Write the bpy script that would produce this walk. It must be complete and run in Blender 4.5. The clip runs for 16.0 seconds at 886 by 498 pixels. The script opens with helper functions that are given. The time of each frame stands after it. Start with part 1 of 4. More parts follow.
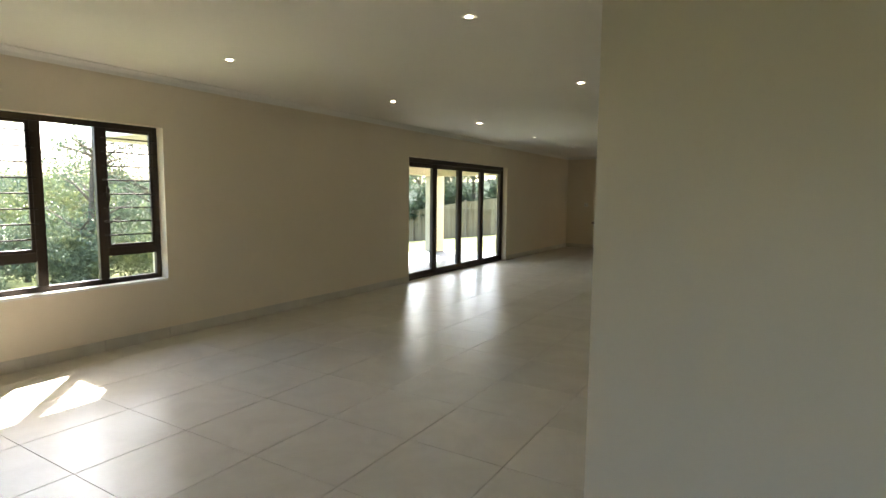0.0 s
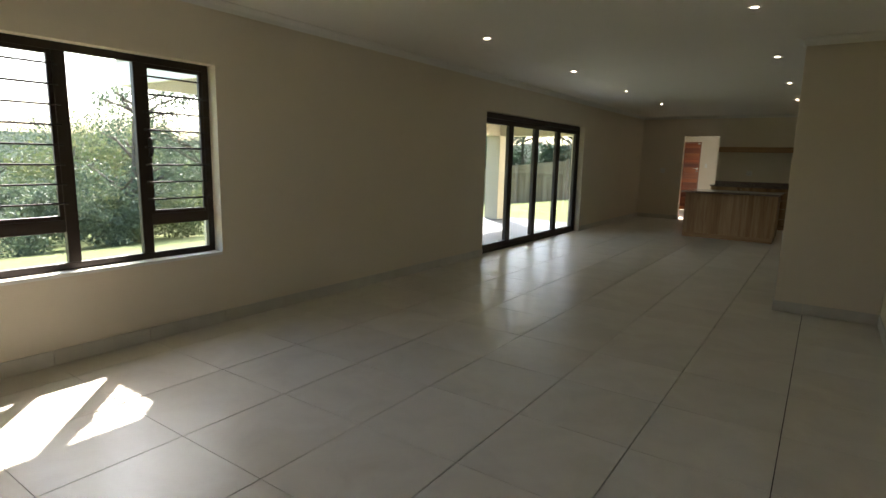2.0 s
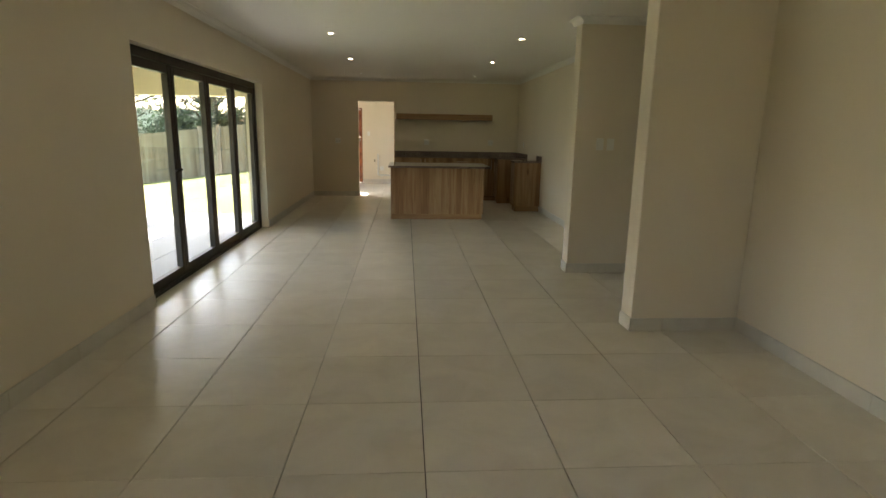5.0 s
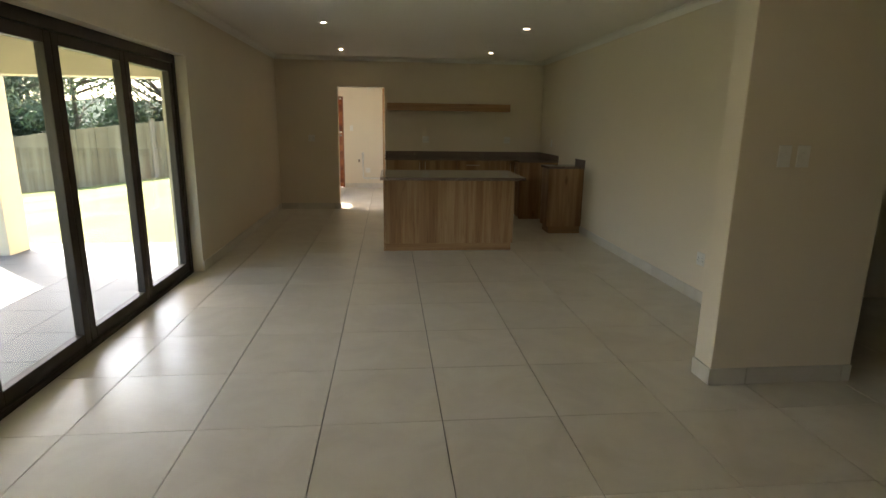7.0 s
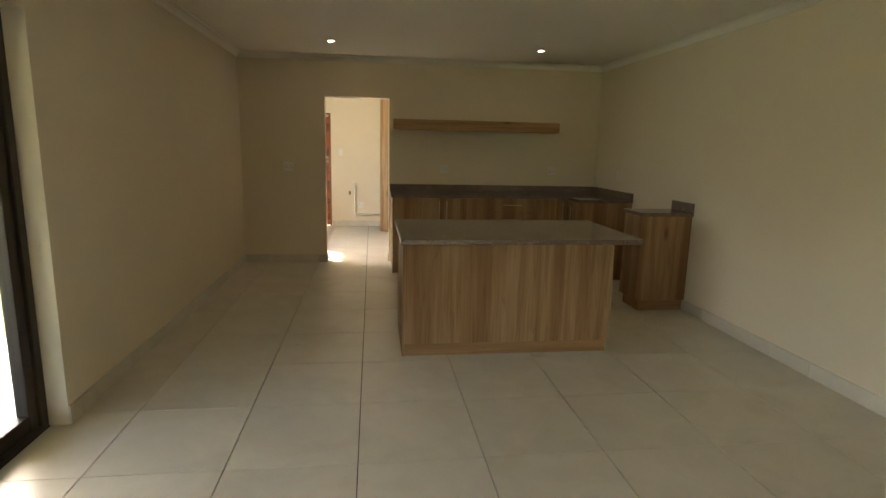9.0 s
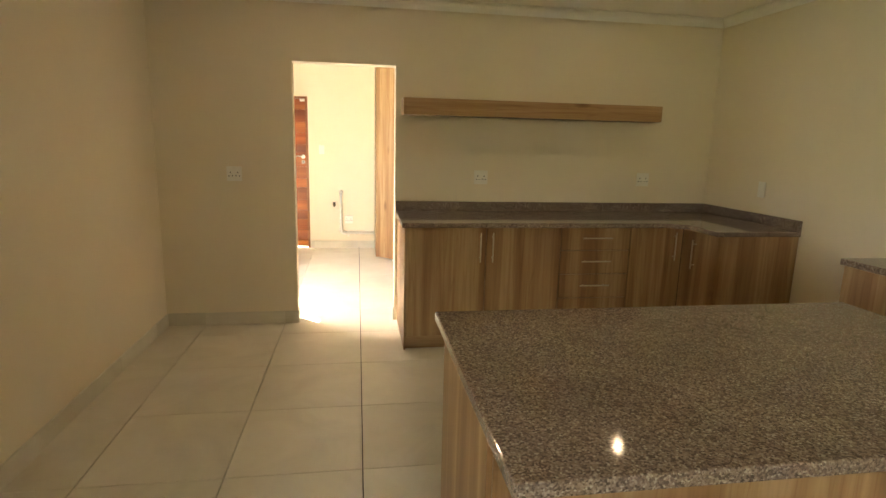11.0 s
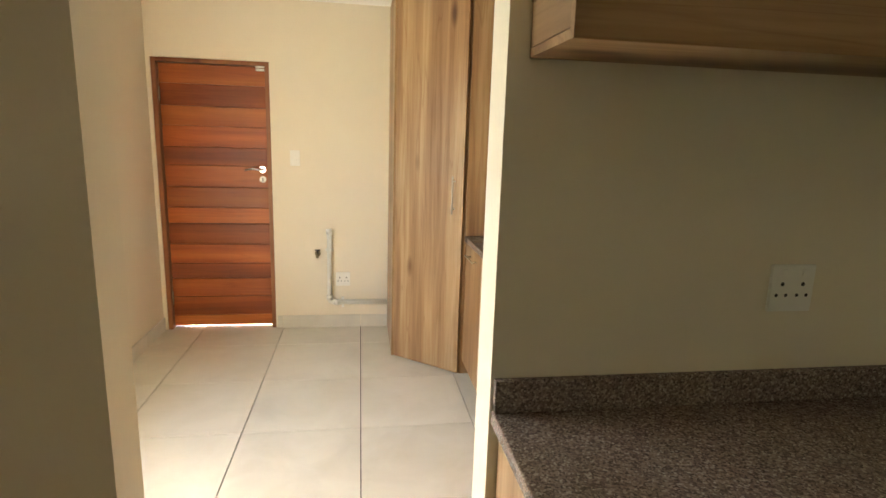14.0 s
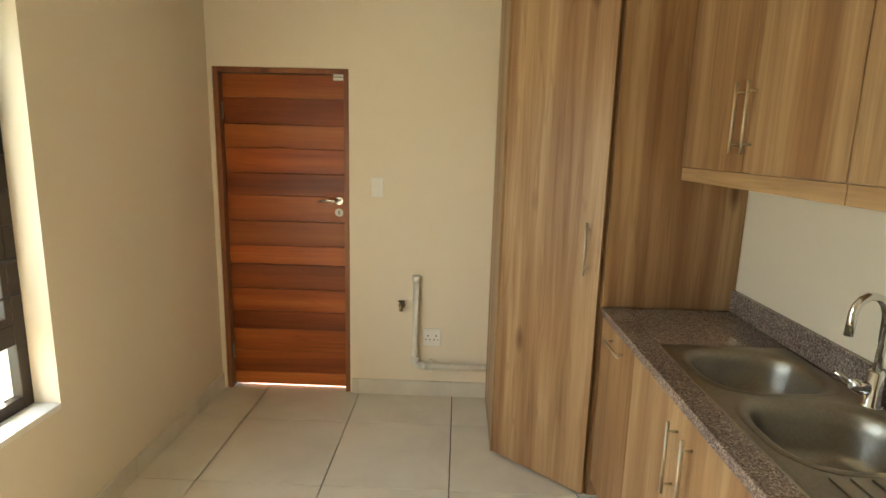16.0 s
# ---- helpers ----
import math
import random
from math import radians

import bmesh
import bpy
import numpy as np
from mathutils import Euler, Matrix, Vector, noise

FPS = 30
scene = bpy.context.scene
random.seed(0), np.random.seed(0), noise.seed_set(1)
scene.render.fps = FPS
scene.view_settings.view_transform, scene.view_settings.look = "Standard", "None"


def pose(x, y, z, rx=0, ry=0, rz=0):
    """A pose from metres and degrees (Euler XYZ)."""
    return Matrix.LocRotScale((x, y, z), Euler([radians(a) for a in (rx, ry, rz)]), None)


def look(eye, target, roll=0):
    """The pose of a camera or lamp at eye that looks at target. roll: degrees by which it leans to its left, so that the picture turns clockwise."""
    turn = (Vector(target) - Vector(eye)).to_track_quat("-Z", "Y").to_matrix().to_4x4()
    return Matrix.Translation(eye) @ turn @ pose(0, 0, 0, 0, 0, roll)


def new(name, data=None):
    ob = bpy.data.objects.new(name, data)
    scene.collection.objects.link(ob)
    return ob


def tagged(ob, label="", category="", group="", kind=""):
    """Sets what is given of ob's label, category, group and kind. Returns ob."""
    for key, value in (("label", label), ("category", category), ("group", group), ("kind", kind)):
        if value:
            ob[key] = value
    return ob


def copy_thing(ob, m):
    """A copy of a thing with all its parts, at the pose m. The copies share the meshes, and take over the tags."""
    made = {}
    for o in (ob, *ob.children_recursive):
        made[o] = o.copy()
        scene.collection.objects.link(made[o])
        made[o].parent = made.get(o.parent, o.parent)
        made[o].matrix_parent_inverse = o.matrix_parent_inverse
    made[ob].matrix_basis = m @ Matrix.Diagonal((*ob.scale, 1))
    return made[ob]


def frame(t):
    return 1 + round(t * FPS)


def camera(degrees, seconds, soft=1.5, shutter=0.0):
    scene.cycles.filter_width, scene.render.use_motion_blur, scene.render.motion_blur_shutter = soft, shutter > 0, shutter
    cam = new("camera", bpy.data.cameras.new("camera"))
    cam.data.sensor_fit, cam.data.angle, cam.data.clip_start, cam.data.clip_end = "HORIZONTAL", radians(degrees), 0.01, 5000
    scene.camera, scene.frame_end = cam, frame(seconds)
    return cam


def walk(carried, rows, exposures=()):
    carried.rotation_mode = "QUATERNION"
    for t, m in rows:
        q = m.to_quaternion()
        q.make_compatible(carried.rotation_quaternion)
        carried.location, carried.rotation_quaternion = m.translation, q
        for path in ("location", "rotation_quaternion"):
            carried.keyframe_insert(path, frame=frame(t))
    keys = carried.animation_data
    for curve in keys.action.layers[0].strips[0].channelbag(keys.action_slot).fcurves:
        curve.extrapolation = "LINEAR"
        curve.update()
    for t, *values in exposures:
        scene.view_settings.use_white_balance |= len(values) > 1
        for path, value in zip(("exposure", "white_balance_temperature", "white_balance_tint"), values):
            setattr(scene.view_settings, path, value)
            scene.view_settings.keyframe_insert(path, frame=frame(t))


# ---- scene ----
cam = camera(78.0, 16.0)
PATH = [
    (0, (5.341, -0.829, 1.417), (4.311, 0.875, 1.221), 0.6),
    (0.5, (5.184, -0.688, 1.375), (3.901, 0.834, 1.175), 0.7),
    (1, (4.886, -0.561, 1.353), (3.525, 0.881, 1.095), 0.8),
    (1.5, (4.592, -0.433, 1.378), (3.286, 1.049, 1.07), 1.5),
    (2, (4.242, -0.258, 1.375), (3.122, 1.365, 1.046), 1.4),
    (2.5, (3.88, -0.078, 1.38), (2.995, 1.68, 1.025), 1.5),
    (3, (3.464, 0.173, 1.377), (2.836, 2.033, 0.994), 1.4),
    (3.5, (3.066, 0.465, 1.366), (2.706, 2.394, 0.976), 1.6),
    (4, (2.738, 0.856, 1.366), (2.686, 2.816, 0.971), 1.2),
    (4.2, (2.619, 1.088, 1.387), (2.632, 3.047, 0.987), 1.1),
    (6.3, (2.173, 3.806, 1.432), (2.352, 5.746, 0.981), 0.9),
    (6.5, (2.162, 4.084, 1.444), (2.343, 6.023, 0.987), 0.8),
    (7, (2.142, 4.731, 1.462), (2.336, 6.67, 1.014), 0.8),
    (7.5, (2.071, 5.413, 1.494), (2.277, 7.352, 1.053), 0.9),
    (8, (1.968, 6.029, 1.526), (2.201, 7.973, 1.12), 1.1),
    (8.2, (1.937, 6.296, 1.513), (2.18, 8.245, 1.136), 1.3),
    (10.3, (1.833, 8.965, 1.426), (2.112, 10.912, 1.064), 1.1),
    (10.5, (1.825, 9.238, 1.435), (2.112, 11.183, 1.064), 1.3),
    (11, (1.784, 9.858, 1.457), (2.091, 11.797, 1.076), 1.4),
    (11.5, (1.772, 10.435, 1.429), (2.086, 12.376, 1.062), 1.3),
    (12, (1.746, 11.018, 1.449), (2.068, 12.956, 1.073), 1.4),
    (12.5, (1.772, 11.617, 1.446), (2.092, 13.556, 1.071), 1.4),
    (13, (1.771, 12.149, 1.457), (2.095, 14.086, 1.081), 1.6),
    (13.5, (1.805, 12.651, 1.457), (2.127, 14.59, 1.09), 1.8),
    (14, (1.795, 13.137, 1.498), (2.095, 15.076, 1.106), 1.8),
    (14.5, (1.84, 13.542, 1.538), (2.067, 15.486, 1.131), 1.7),
    (15, (1.822, 13.78, 1.561), (1.919, 15.733, 1.146), 1.4),
    (15.5, (1.799, 14.012, 1.557), (1.779, 15.97, 1.15), 1.5),
    (16, (1.803, 14.112, 1.591), (1.752, 16.076, 1.216), 1.5),
]
EXPOSURES = [(0, 3.45, 6600, 14), (0.5, 3.35, 6500, 13), (1, 3.0, 6400, 13), (1.5, 2.7, 6350, 13), (2.5, 2.85, 6600, 15), (3.5, 3.55, 6950, 15), (4, 3.8, 6950, 14),
             (6.5, 3.35, 6900, 17), (8, 3.4, 7050, 17), (10.5, 4.8, 8000, 17), (11, 4.9, 8000, 18), (12, 4.85, 7700, 19), (13, 4.3, 7300, 17),
             (14, 4.05, 7200, 15), (14.5, 3.75, 7300, 15), (15.5, 3.45, 7500, 12), (16, 3.4, 7500, 11)]
walk(cam, [(t, look(eye, target, roll)) for t, eye, target, roll in PATH], EXPOSURES)

# ---------- light ----------
SUN_DIR = Vector((0.74, -0.67, -0.97)).normalized()
world = bpy.data.worlds.new("world")
scene.world = world
world.use_nodes = True
sky = world.node_tree.nodes.new("ShaderNodeTexSky")
sky.sky_type = 'NISHITA'
sky.sun_disc = False
sky.sun_elevation = math.asin(-SUN_DIR.z)
sky.sun_rotation = math.atan2(-SUN_DIR.x, -SUN_DIR.y)
sky.dust_density = 2.5
bgn = world.node_tree.nodes["Background"]
bgn.inputs[1].default_value = 0.15
world.node_tree.links.new(sky.outputs[0], bgn.inputs[0])
sun = new("sun", bpy.data.lights.new("sun", 'SUN'))
sun.data.energy, sun.data.angle, sun.data.color = 4.2, radians(0.5), (1.0, 0.95, 0.86)
sun.matrix_world = look(-SUN_DIR * 30, (0, 0, 0))


# fill lamp added in the scullery window's opening, on top of the sky
win_fill = new("window_fill_lamp", bpy.data.lights.new("window_fill_lamp", 'AREA'))
win_fill.data.shape = 'RECTANGLE'
win_fill.data.size, win_fill.data.size_y = 1.4, 1.35
win_fill.data.energy, win_fill.data.color = 2.5, (0.66, 0.84, 1.0)
win_fill.matrix_world = look((0.11, 15.24, 1.31), (2.0, 15.24, 1.2))


# ---------- materials ----------
def material(name, rough=0.6, metal=0.0, spec=0.5):
    m = bpy.data.materials.new(name)
    m.use_nodes = True
    b = m.node_tree.nodes["Principled BSDF"]
    b.inputs["Roughness"].default_value = rough
    b.inputs["Metallic"].default_value = metal
    b.inputs["Specular IOR Level"].default_value = spec
    return m, m.node_tree, b


def coords(nt, scale=(1, 1, 1), kind="Object"):
    tc = nt.nodes.new("ShaderNodeTexCoord")
    mp = nt.nodes.new("ShaderNodeMapping")
    mp.inputs["Scale"].default_value = scale
    nt.links.new(tc.outputs[kind], mp.inputs["Vector"])
    return mp.outputs["Vector"]


def noise_tex(nt, vec, scale, detail=4.0, rough=0.55, distortion=0.0):
    n = nt.nodes.new("ShaderNodeTexNoise")
    n.inputs["Scale"].default_value = scale
    n.inputs["Detail"].default_value = detail
    n.inputs["Roughness"].default_value = rough
    n.inputs["Distortion"].default_value = distortion
    nt.links.new(vec, n.inputs["Vector"])
    return n.outputs["Fac"]


def ramp(nt, fac, stops):
    r = nt.nodes.new("ShaderNodeValToRGB")
    e = r.color_ramp.elements
    while len(e) < len(stops):
        e.new(0.5)
    for el, (p, c) in zip(e, stops):
        el.position, el.color = p, (*c, 1)
    nt.links.new(fac, r.inputs["Fac"])
    return r.outputs["Color"]


def mixc(nt, fac, a, b, mode='MIX'):
    m = nt.nodes.new("ShaderNodeMix")
    m.data_type, m.blend_type = 'RGBA', mode
    for sock, val in ((m.inputs[0], fac), (m.inputs[6], a), (m.inputs[7], b)):
        if isinstance(val, (int, float)):
            sock.default_value = val
        elif isinstance(val, tuple):
            sock.default_value = (*val, 1)
        else:
            nt.links.new(val, sock)
    return m.outputs[2]


def bump(nt, b, height, strength=0.2, dist=0.002):
    n = nt.nodes.new("ShaderNodeBump")
    n.inputs["Strength"].default_value = strength
    n.inputs["Distance"].default_value = dist
    nt.links.new(height, n.inputs["Height"])
    nt.links.new(n.outputs["Normal"], b.inputs["Normal"])


def rough_from(nt, b, fac, lo, hi):
    mr = nt.nodes.new("ShaderNodeMapRange")
    mr.inputs["To Min"].default_value, mr.inputs["To Max"].default_value = lo, hi
    nt.links.new(fac, mr.inputs["Value"])
    nt.links.new(mr.outputs[0], b.inputs["Roughness"])


def paint(name, col, dark, rough=0.75, big=0.7, fine=55, strength=0.25):
    m, nt, b = material(name, rough, spec=0.35)
    v = coords(nt)
    c = ramp(nt, noise_tex(nt, v, big, 3), [(0.3, dark), (0.7, col)])
    f = noise_tex(nt, v, fine, 3)
    nt.links.new(mixc(nt, 0.12, c, ramp(nt, noise_tex(nt, v, 9, 4), [(0.35, dark), (0.65, col)])), b.inputs["Base Color"])
    bump(nt, b, f, strength, 0.0015)
    return m


def tile_mat(name, a, b_, c_, rough=(0.24, 0.38)):
    m, nt, b = material(name, 0.2, spec=0.5)
    v = coords(nt, kind="Object")
    oi = nt.nodes.new("ShaderNodeObjectInfo")
    off = nt.nodes.new("ShaderNodeVectorMath")
    off.operation = 'ADD'
    sc = nt.nodes.new("ShaderNodeVectorMath")
    sc.operation = 'SCALE'
    sc.inputs[0].default_value = (17.0, 31.0, 5.0)
    nt.links.new(oi.outputs["Random"], sc.inputs["Scale"])
    nt.links.new(v, off.inputs[0])
    nt.links.new(sc.outputs[0], off.inputs[1])
    w = off.outputs[0]
    n1 = noise_tex(nt, w, 3.0, 5, 0.6, 0.6)
    c = ramp(nt, n1, [(0.3, a), (0.55, b_), (0.75, c_)])
    tone = ramp(nt, oi.outputs["Random"], [(0.0, (0.93, 0.93, 0.92)), (1.0, (1.0, 1.0, 1.0))])
    c = mixc(nt, 1.0, c, tone, 'MULTIPLY')
    dust = ramp(nt, noise_tex(nt, w, 40, 5, 0.7), [(0.62, (1, 1, 1)), (0.8, (0.86, 0.83, 0.78))])
    nt.links.new(mixc(nt, 0.6, c, dust, 'MULTIPLY'), b.inputs["Base Color"])
    rough_from(nt, b, noise_tex(nt, w, 6, 4, 0.6), *rough)
    bump(nt, b, noise_tex(nt, w, 14, 2), 0.05, 0.001)
    return m


def wood(name, dark, mid, light, axis='z', rough=0.42, bands=5.0, knots=True, vary=False, spread=0.35):
    m, nt, b = material(name, rough, spec=0.4)
    k = {'z': (1, 1, 0.045), 'x': (0.045, 1, 1), 'y': (1, 0.045, 1)}[axis]
    v = coords(nt, k)
    if vary:
        oi = nt.nodes.new("ShaderNodeObjectInfo")
        sc = nt.nodes.new("ShaderNodeVectorMath")
        sc.operation = 'SCALE'
        sc.inputs[0].default_value = (13.0, 7.0, 23.0)
        ad = nt.nodes.new("ShaderNodeVectorMath")
        nt.links.new(oi.outputs["Random"], sc.inputs["Scale"])
        nt.links.new(v, ad.inputs[0])
        nt.links.new(sc.outputs[0], ad.inputs[1])
        v = ad.outputs[0]
    broad = noise_tex(nt, v, bands, 2, 0.5, 0.4)
    fine = noise_tex(nt, v, 60, 5, 0.65, 0.2)
    c = ramp(nt, broad, [(0.32, dark), (0.48, mid), (0.6, light), (0.72, mid)])
    g = ramp(nt, fine, [(0.35, (0.68, 0.62, 0.55)), (0.6, (1, 1, 1))])
    c = mixc(nt, 0.5, c, g, 'MULTIPLY')
    lines = ramp(nt, noise_tex(nt, v, 17, 2, 0.4, 0.8), [(0.47, (1, 1, 1)), (0.5, (0.62, 0.5, 0.4)), (0.53, (1, 1, 1))])
    c = mixc(nt, 0.38, c, lines, 'MULTIPLY')
    if knots:
        kv = {'z': (1, 1, 0.35), 'x': (0.35, 1, 1), 'y': (1, 0.35, 1)}[axis]
        vo = nt.nodes.new("ShaderNodeTexVoronoi")
        vo.inputs["Scale"].default_value = 3.2
        nt.links.new(coords(nt, kv), vo.inputs["Vector"])
        kc = ramp(nt, vo.outputs["Distance"], [(0.03, (0.3, 0.2, 0.13)), (0.1, (1, 1, 1))])
        c = mixc(nt, 0.8, c, kc, 'MULTIPLY')
    if vary:
        tone = ramp(nt, oi.outputs["Random"], [(0.0, (1 - spread, 1 - spread * 1.15, 1 - spread * 1.25)), (0.5, (0.92, 0.9, 0.88)), (1.0, (1 + spread * 0.7, 1 + spread * 0.6, 1 + spread * 0.4))])
        c = mixc(nt, 1.0, c, tone, 'MULTIPLY')
    nt.links.new(c, b.inputs["Base Color"])
    bump(nt, b, fine, 0.12, 0.0008)
    return m


def granite(name):
    m, nt, b = material(name, 0.14, spec=0.5)
    v = coords(nt)
    vo = nt.nodes.new("ShaderNodeTexVoronoi")
    vo.inputs["Scale"].default_value = 230
    nt.links.new(v, vo.inputs["Vector"])
    sep = nt.nodes.new("ShaderNodeSeparateColor")
    nt.links.new(vo.outputs["Color"], sep.inputs[0])
    c = ramp(nt, sep.outputs[0], [(0.0, (0.1, 0.078, 0.07)), (0.3, (0.19, 0.145, 0.125)), (0.6, (0.27, 0.205, 0.175)), (0.85, (0.34, 0.275, 0.24)), (1.0, (0.46, 0.41, 0.37))])
    c2 = ramp(nt, noise_tex(nt, v, 260, 3, 0.7), [(0.36, (0.55, 0.53, 0.52)), (0.55, (1, 1, 1))])
    c3 = ramp(nt, noise_tex(nt, v, 5, 3), [(0.3, (0.85, 0.82, 0.8)), (0.7, (1.08, 1.05, 1.0))])
    c = mixc(nt, 1.0, mixc(nt, 0.7, c, c2, 'MULTIPLY'), c3, 'MULTIPLY')
    nt.links.new(c, b.inputs["Base Color"])
    rough_from(nt, b, noise_tex(nt, v, 30, 3), 0.04, 0.1)
    return m


def plain(name, col, rough=0.5, metal=0.0, grain=30, amount=0.12, bumpy=0.05):
    m, nt, b = material(name, rough, metal)
    v = coords(nt)
    d = tuple(c * (1 - amount) for c in col)
    nt.links.new(ramp(nt, noise_tex(nt, v, grain, 4), [(0.35, d), (0.65, col)]), b.inputs["Base Color"])
    rough_from(nt, b, noise_tex(nt, v, grain * 0.4, 3), rough * 0.85, min(1, rough * 1.2))
    if bumpy:
        bump(nt, b, noise_tex(nt, v, grain * 2, 3), bumpy, 0.001)
    return m


def glass_mat(name, tint=(0.93, 0.96, 0.95), haze=0.0):
    m = bpy.data.materials.new(name)
    m.use_nodes = True
    nt = m.node_tree
    out = nt.nodes["Material Output"]
    nt.nodes.remove(nt.nodes["Principled BSDF"])
    tr = nt.nodes.new("ShaderNodeBsdfTransparent")
    tr.inputs[0].default_value = (*tint, 1)
    gl = nt.nodes.new("ShaderNodeBsdfGlossy")
    gl.inputs["Roughness"].default_value = 0.01
    lw_ = nt.nodes.new("ShaderNodeLayerWeight")
    lw_.inputs[0].default_value = 0.5
    pw = nt.nodes.new("ShaderNodeMath")
    pw.operation = 'POWER'
    pw.inputs[1].default_value = 4.5
    nt.links.new(lw_.outputs["Facing"], pw.inputs[0])
    fr = nt.nodes.new("ShaderNodeMath")
    fr.operation = 'MULTIPLY_ADD'
    fr.inputs[1].default_value, fr.inputs[2].default_value = 0.6, 0.03
    nt.links.new(pw.outputs[0], fr.inputs[0])
    mx = nt.nodes.new("ShaderNodeMixShader")
    nt.links.new(fr.outputs[0], mx.inputs[0])
    nt.links.new(tr.outputs[0], mx.inputs[1])
    nt.links.new(gl.outputs[0], mx.inputs[2])
    nt.links.new(mx.outputs[0], out.inputs[0])
    return m


def glow(name, col, strength):
    m, nt, b = material(name)
    b.inputs["Emission Color"].default_value = (*col, 1)
    b.inputs["Emission Strength"].default_value = strength
    return m


def leaf_mat(name, a, b_, c_):
    m, nt, b = material(name, 0.5, spec=0.3)
    ge = nt.nodes.new("ShaderNodeNewGeometry")
    c = ramp(nt, ge.outputs["Random Per Island"], [(0.0, a), (0.5, b_), (1.0, c_)])
    nt.links.new(c, b.inputs["Base Color"])
    tl = nt.nodes.new("ShaderNodeBsdfTranslucent")
    nt.links.new(c, tl.inputs[0])
    mx = nt.nodes.new("ShaderNodeMixShader")
    mx.inputs[0].default_value = 0.35
    out = nt.nodes["Material Output"]
    nt.links.new(b.outputs[0], mx.inputs[1])
    nt.links.new(tl.outputs[0], mx.inputs[2])
    nt.links.new(mx.outputs[0], out.inputs[0])
    return m


M_WALL = paint("wall_paint", (0.78, 0.695, 0.555), (0.73, 0.65, 0.515))
M_CEIL = paint("ceiling_paint", (0.86, 0.83, 0.76), (0.82, 0.79, 0.72), big=0.5, strength=0.15)
M_CORN = paint("cornice_paint", (0.84, 0.82, 0.76), (0.78, 0.76, 0.7), strength=0.1)
M_EXT = paint("outside_plaster", (0.6, 0.54, 0.42), (0.55, 0.49, 0.38), big=1.5, strength=0.4)
M_TILE = tile_mat("floor_tile", (0.62, 0.57, 0.48), (0.69, 0.64, 0.55), (0.73, 0.69, 0.6))
M_SKIRT = tile_mat("skirting_tile", (0.58, 0.54, 0.46), (0.64, 0.6, 0.52), (0.69, 0.65, 0.57), (0.25, 0.4))
M_PATIO = tile_mat("patio_tile", (0.07, 0.076, 0.085), (0.09, 0.097, 0.107), (0.112, 0.119, 0.13), (0.45, 0.6))
M_GROUT = plain("dark_grout", (0.04, 0.028, 0.022), 0.9, grain=90)
M_LAM = wood("laminate_upright", (0.255, 0.13, 0.058), (0.35, 0.2, 0.093), (0.45, 0.295, 0.155), 'z', bands=8.5)
M_LAMX = wood("laminate_across", (0.21, 0.105, 0.045), (0.35, 0.2, 0.092), (0.45, 0.28, 0.145), 'x')
M_LAMY = wood("laminate_along", (0.25, 0.14, 0.065), (0.38, 0.23, 0.11), (0.47, 0.31, 0.16), 'y')
M_DARKGAP = plain("shadow_gap", (0.05, 0.03, 0.02), 0.8)
M_DOOR = wood("door_wood", (0.2, 0.042, 0.01), (0.37, 0.09, 0.018), (0.47, 0.145, 0.034), 'x', rough=0.35, bands=4.0, knots=False, vary=True)
M_JAMB = wood("door_frame_wood", (0.16, 0.05, 0.02), (0.24, 0.085, 0.032), (0.3, 0.12, 0.045), 'z', knots=False)
M_GRAN = granite("speckled_granite")
M_ALU = plain("bronze_aluminium", (0.045, 0.032, 0.024), 0.42, 0.3, grain=60)
M_HANDLE = plain("satin_nickel", (0.66, 0.58, 0.45), 0.3, 1.0, grain=120, bumpy=0.02)
M_BAR = plain("painted_bar", (0.03, 0.024, 0.02), 0.75)
M_STEEL = plain("brushed_steel", (0.36, 0.33, 0.28), 0.36, 1.0, grain=120, bumpy=0.02)
M_CHROME = plain("chrome", (0.8, 0.8, 0.8), 0.08, 1.0, amount=0.03, bumpy=0)
M_PLASTIC = plain("white_plastic", (0.8, 0.78, 0.72), 0.35, amount=0.03, bumpy=0)
M_PVC = plain("white_pvc", (0.78, 0.76, 0.7), 0.3, amount=0.06)
M_BLACK = plain("black_slot", (0.02, 0.02, 0.02), 0.6)
M_BRASS = plain("dull_brass", (0.25, 0.2, 0.12), 0.4, 0.8)
M_GLASS = glass_mat("window_glass")
M_LAMP = glow("lamp_glow", (1.0, 0.82, 0.56), 10.0)
M_FENCE = wood("fence_board", (0.17, 0.135, 0.075), (0.235, 0.195, 0.115), (0.29, 0.25, 0.155), 'z', rough=0.85, vary=True, spread=0.12)
M_POST = wood("fence_post", (0.16, 0.13, 0.09), (0.22, 0.18, 0.12), (0.28, 0.23, 0.16), 'z', rough=0.85)
M_BARK = plain("bark", (0.12, 0.09, 0.065), 0.9, grain=12, amount=0.5, bumpy=0.6)
M_LEAF = leaf_mat("leaf_mid", (0.04, 0.065, 0.045), (0.085, 0.12, 0.07), (0.19, 0.22, 0.12))
M_LEAF2 = leaf_mat("leaf_dark", (0.015, 0.032, 0.016), (0.026, 0.05, 0.024), (0.05, 0.08, 0.035))
M_LEAF3 = leaf_mat("leaf_light", (0.07, 0.1, 0.045), (0.12, 0.15, 0.06), (0.22, 0.22, 0.09))
mg, ntg, bg_ = material("lawn", 0.9, spec=0.1)
vg = coords(ntg)
cg = ramp(ntg, noise_tex(ntg, vg, 0.8, 4), [(0.3, (0.12, 0.15, 0.05)), (0.55, (0.18, 0.19, 0.075)), (0.75, (0.25, 0.23, 0.11))])
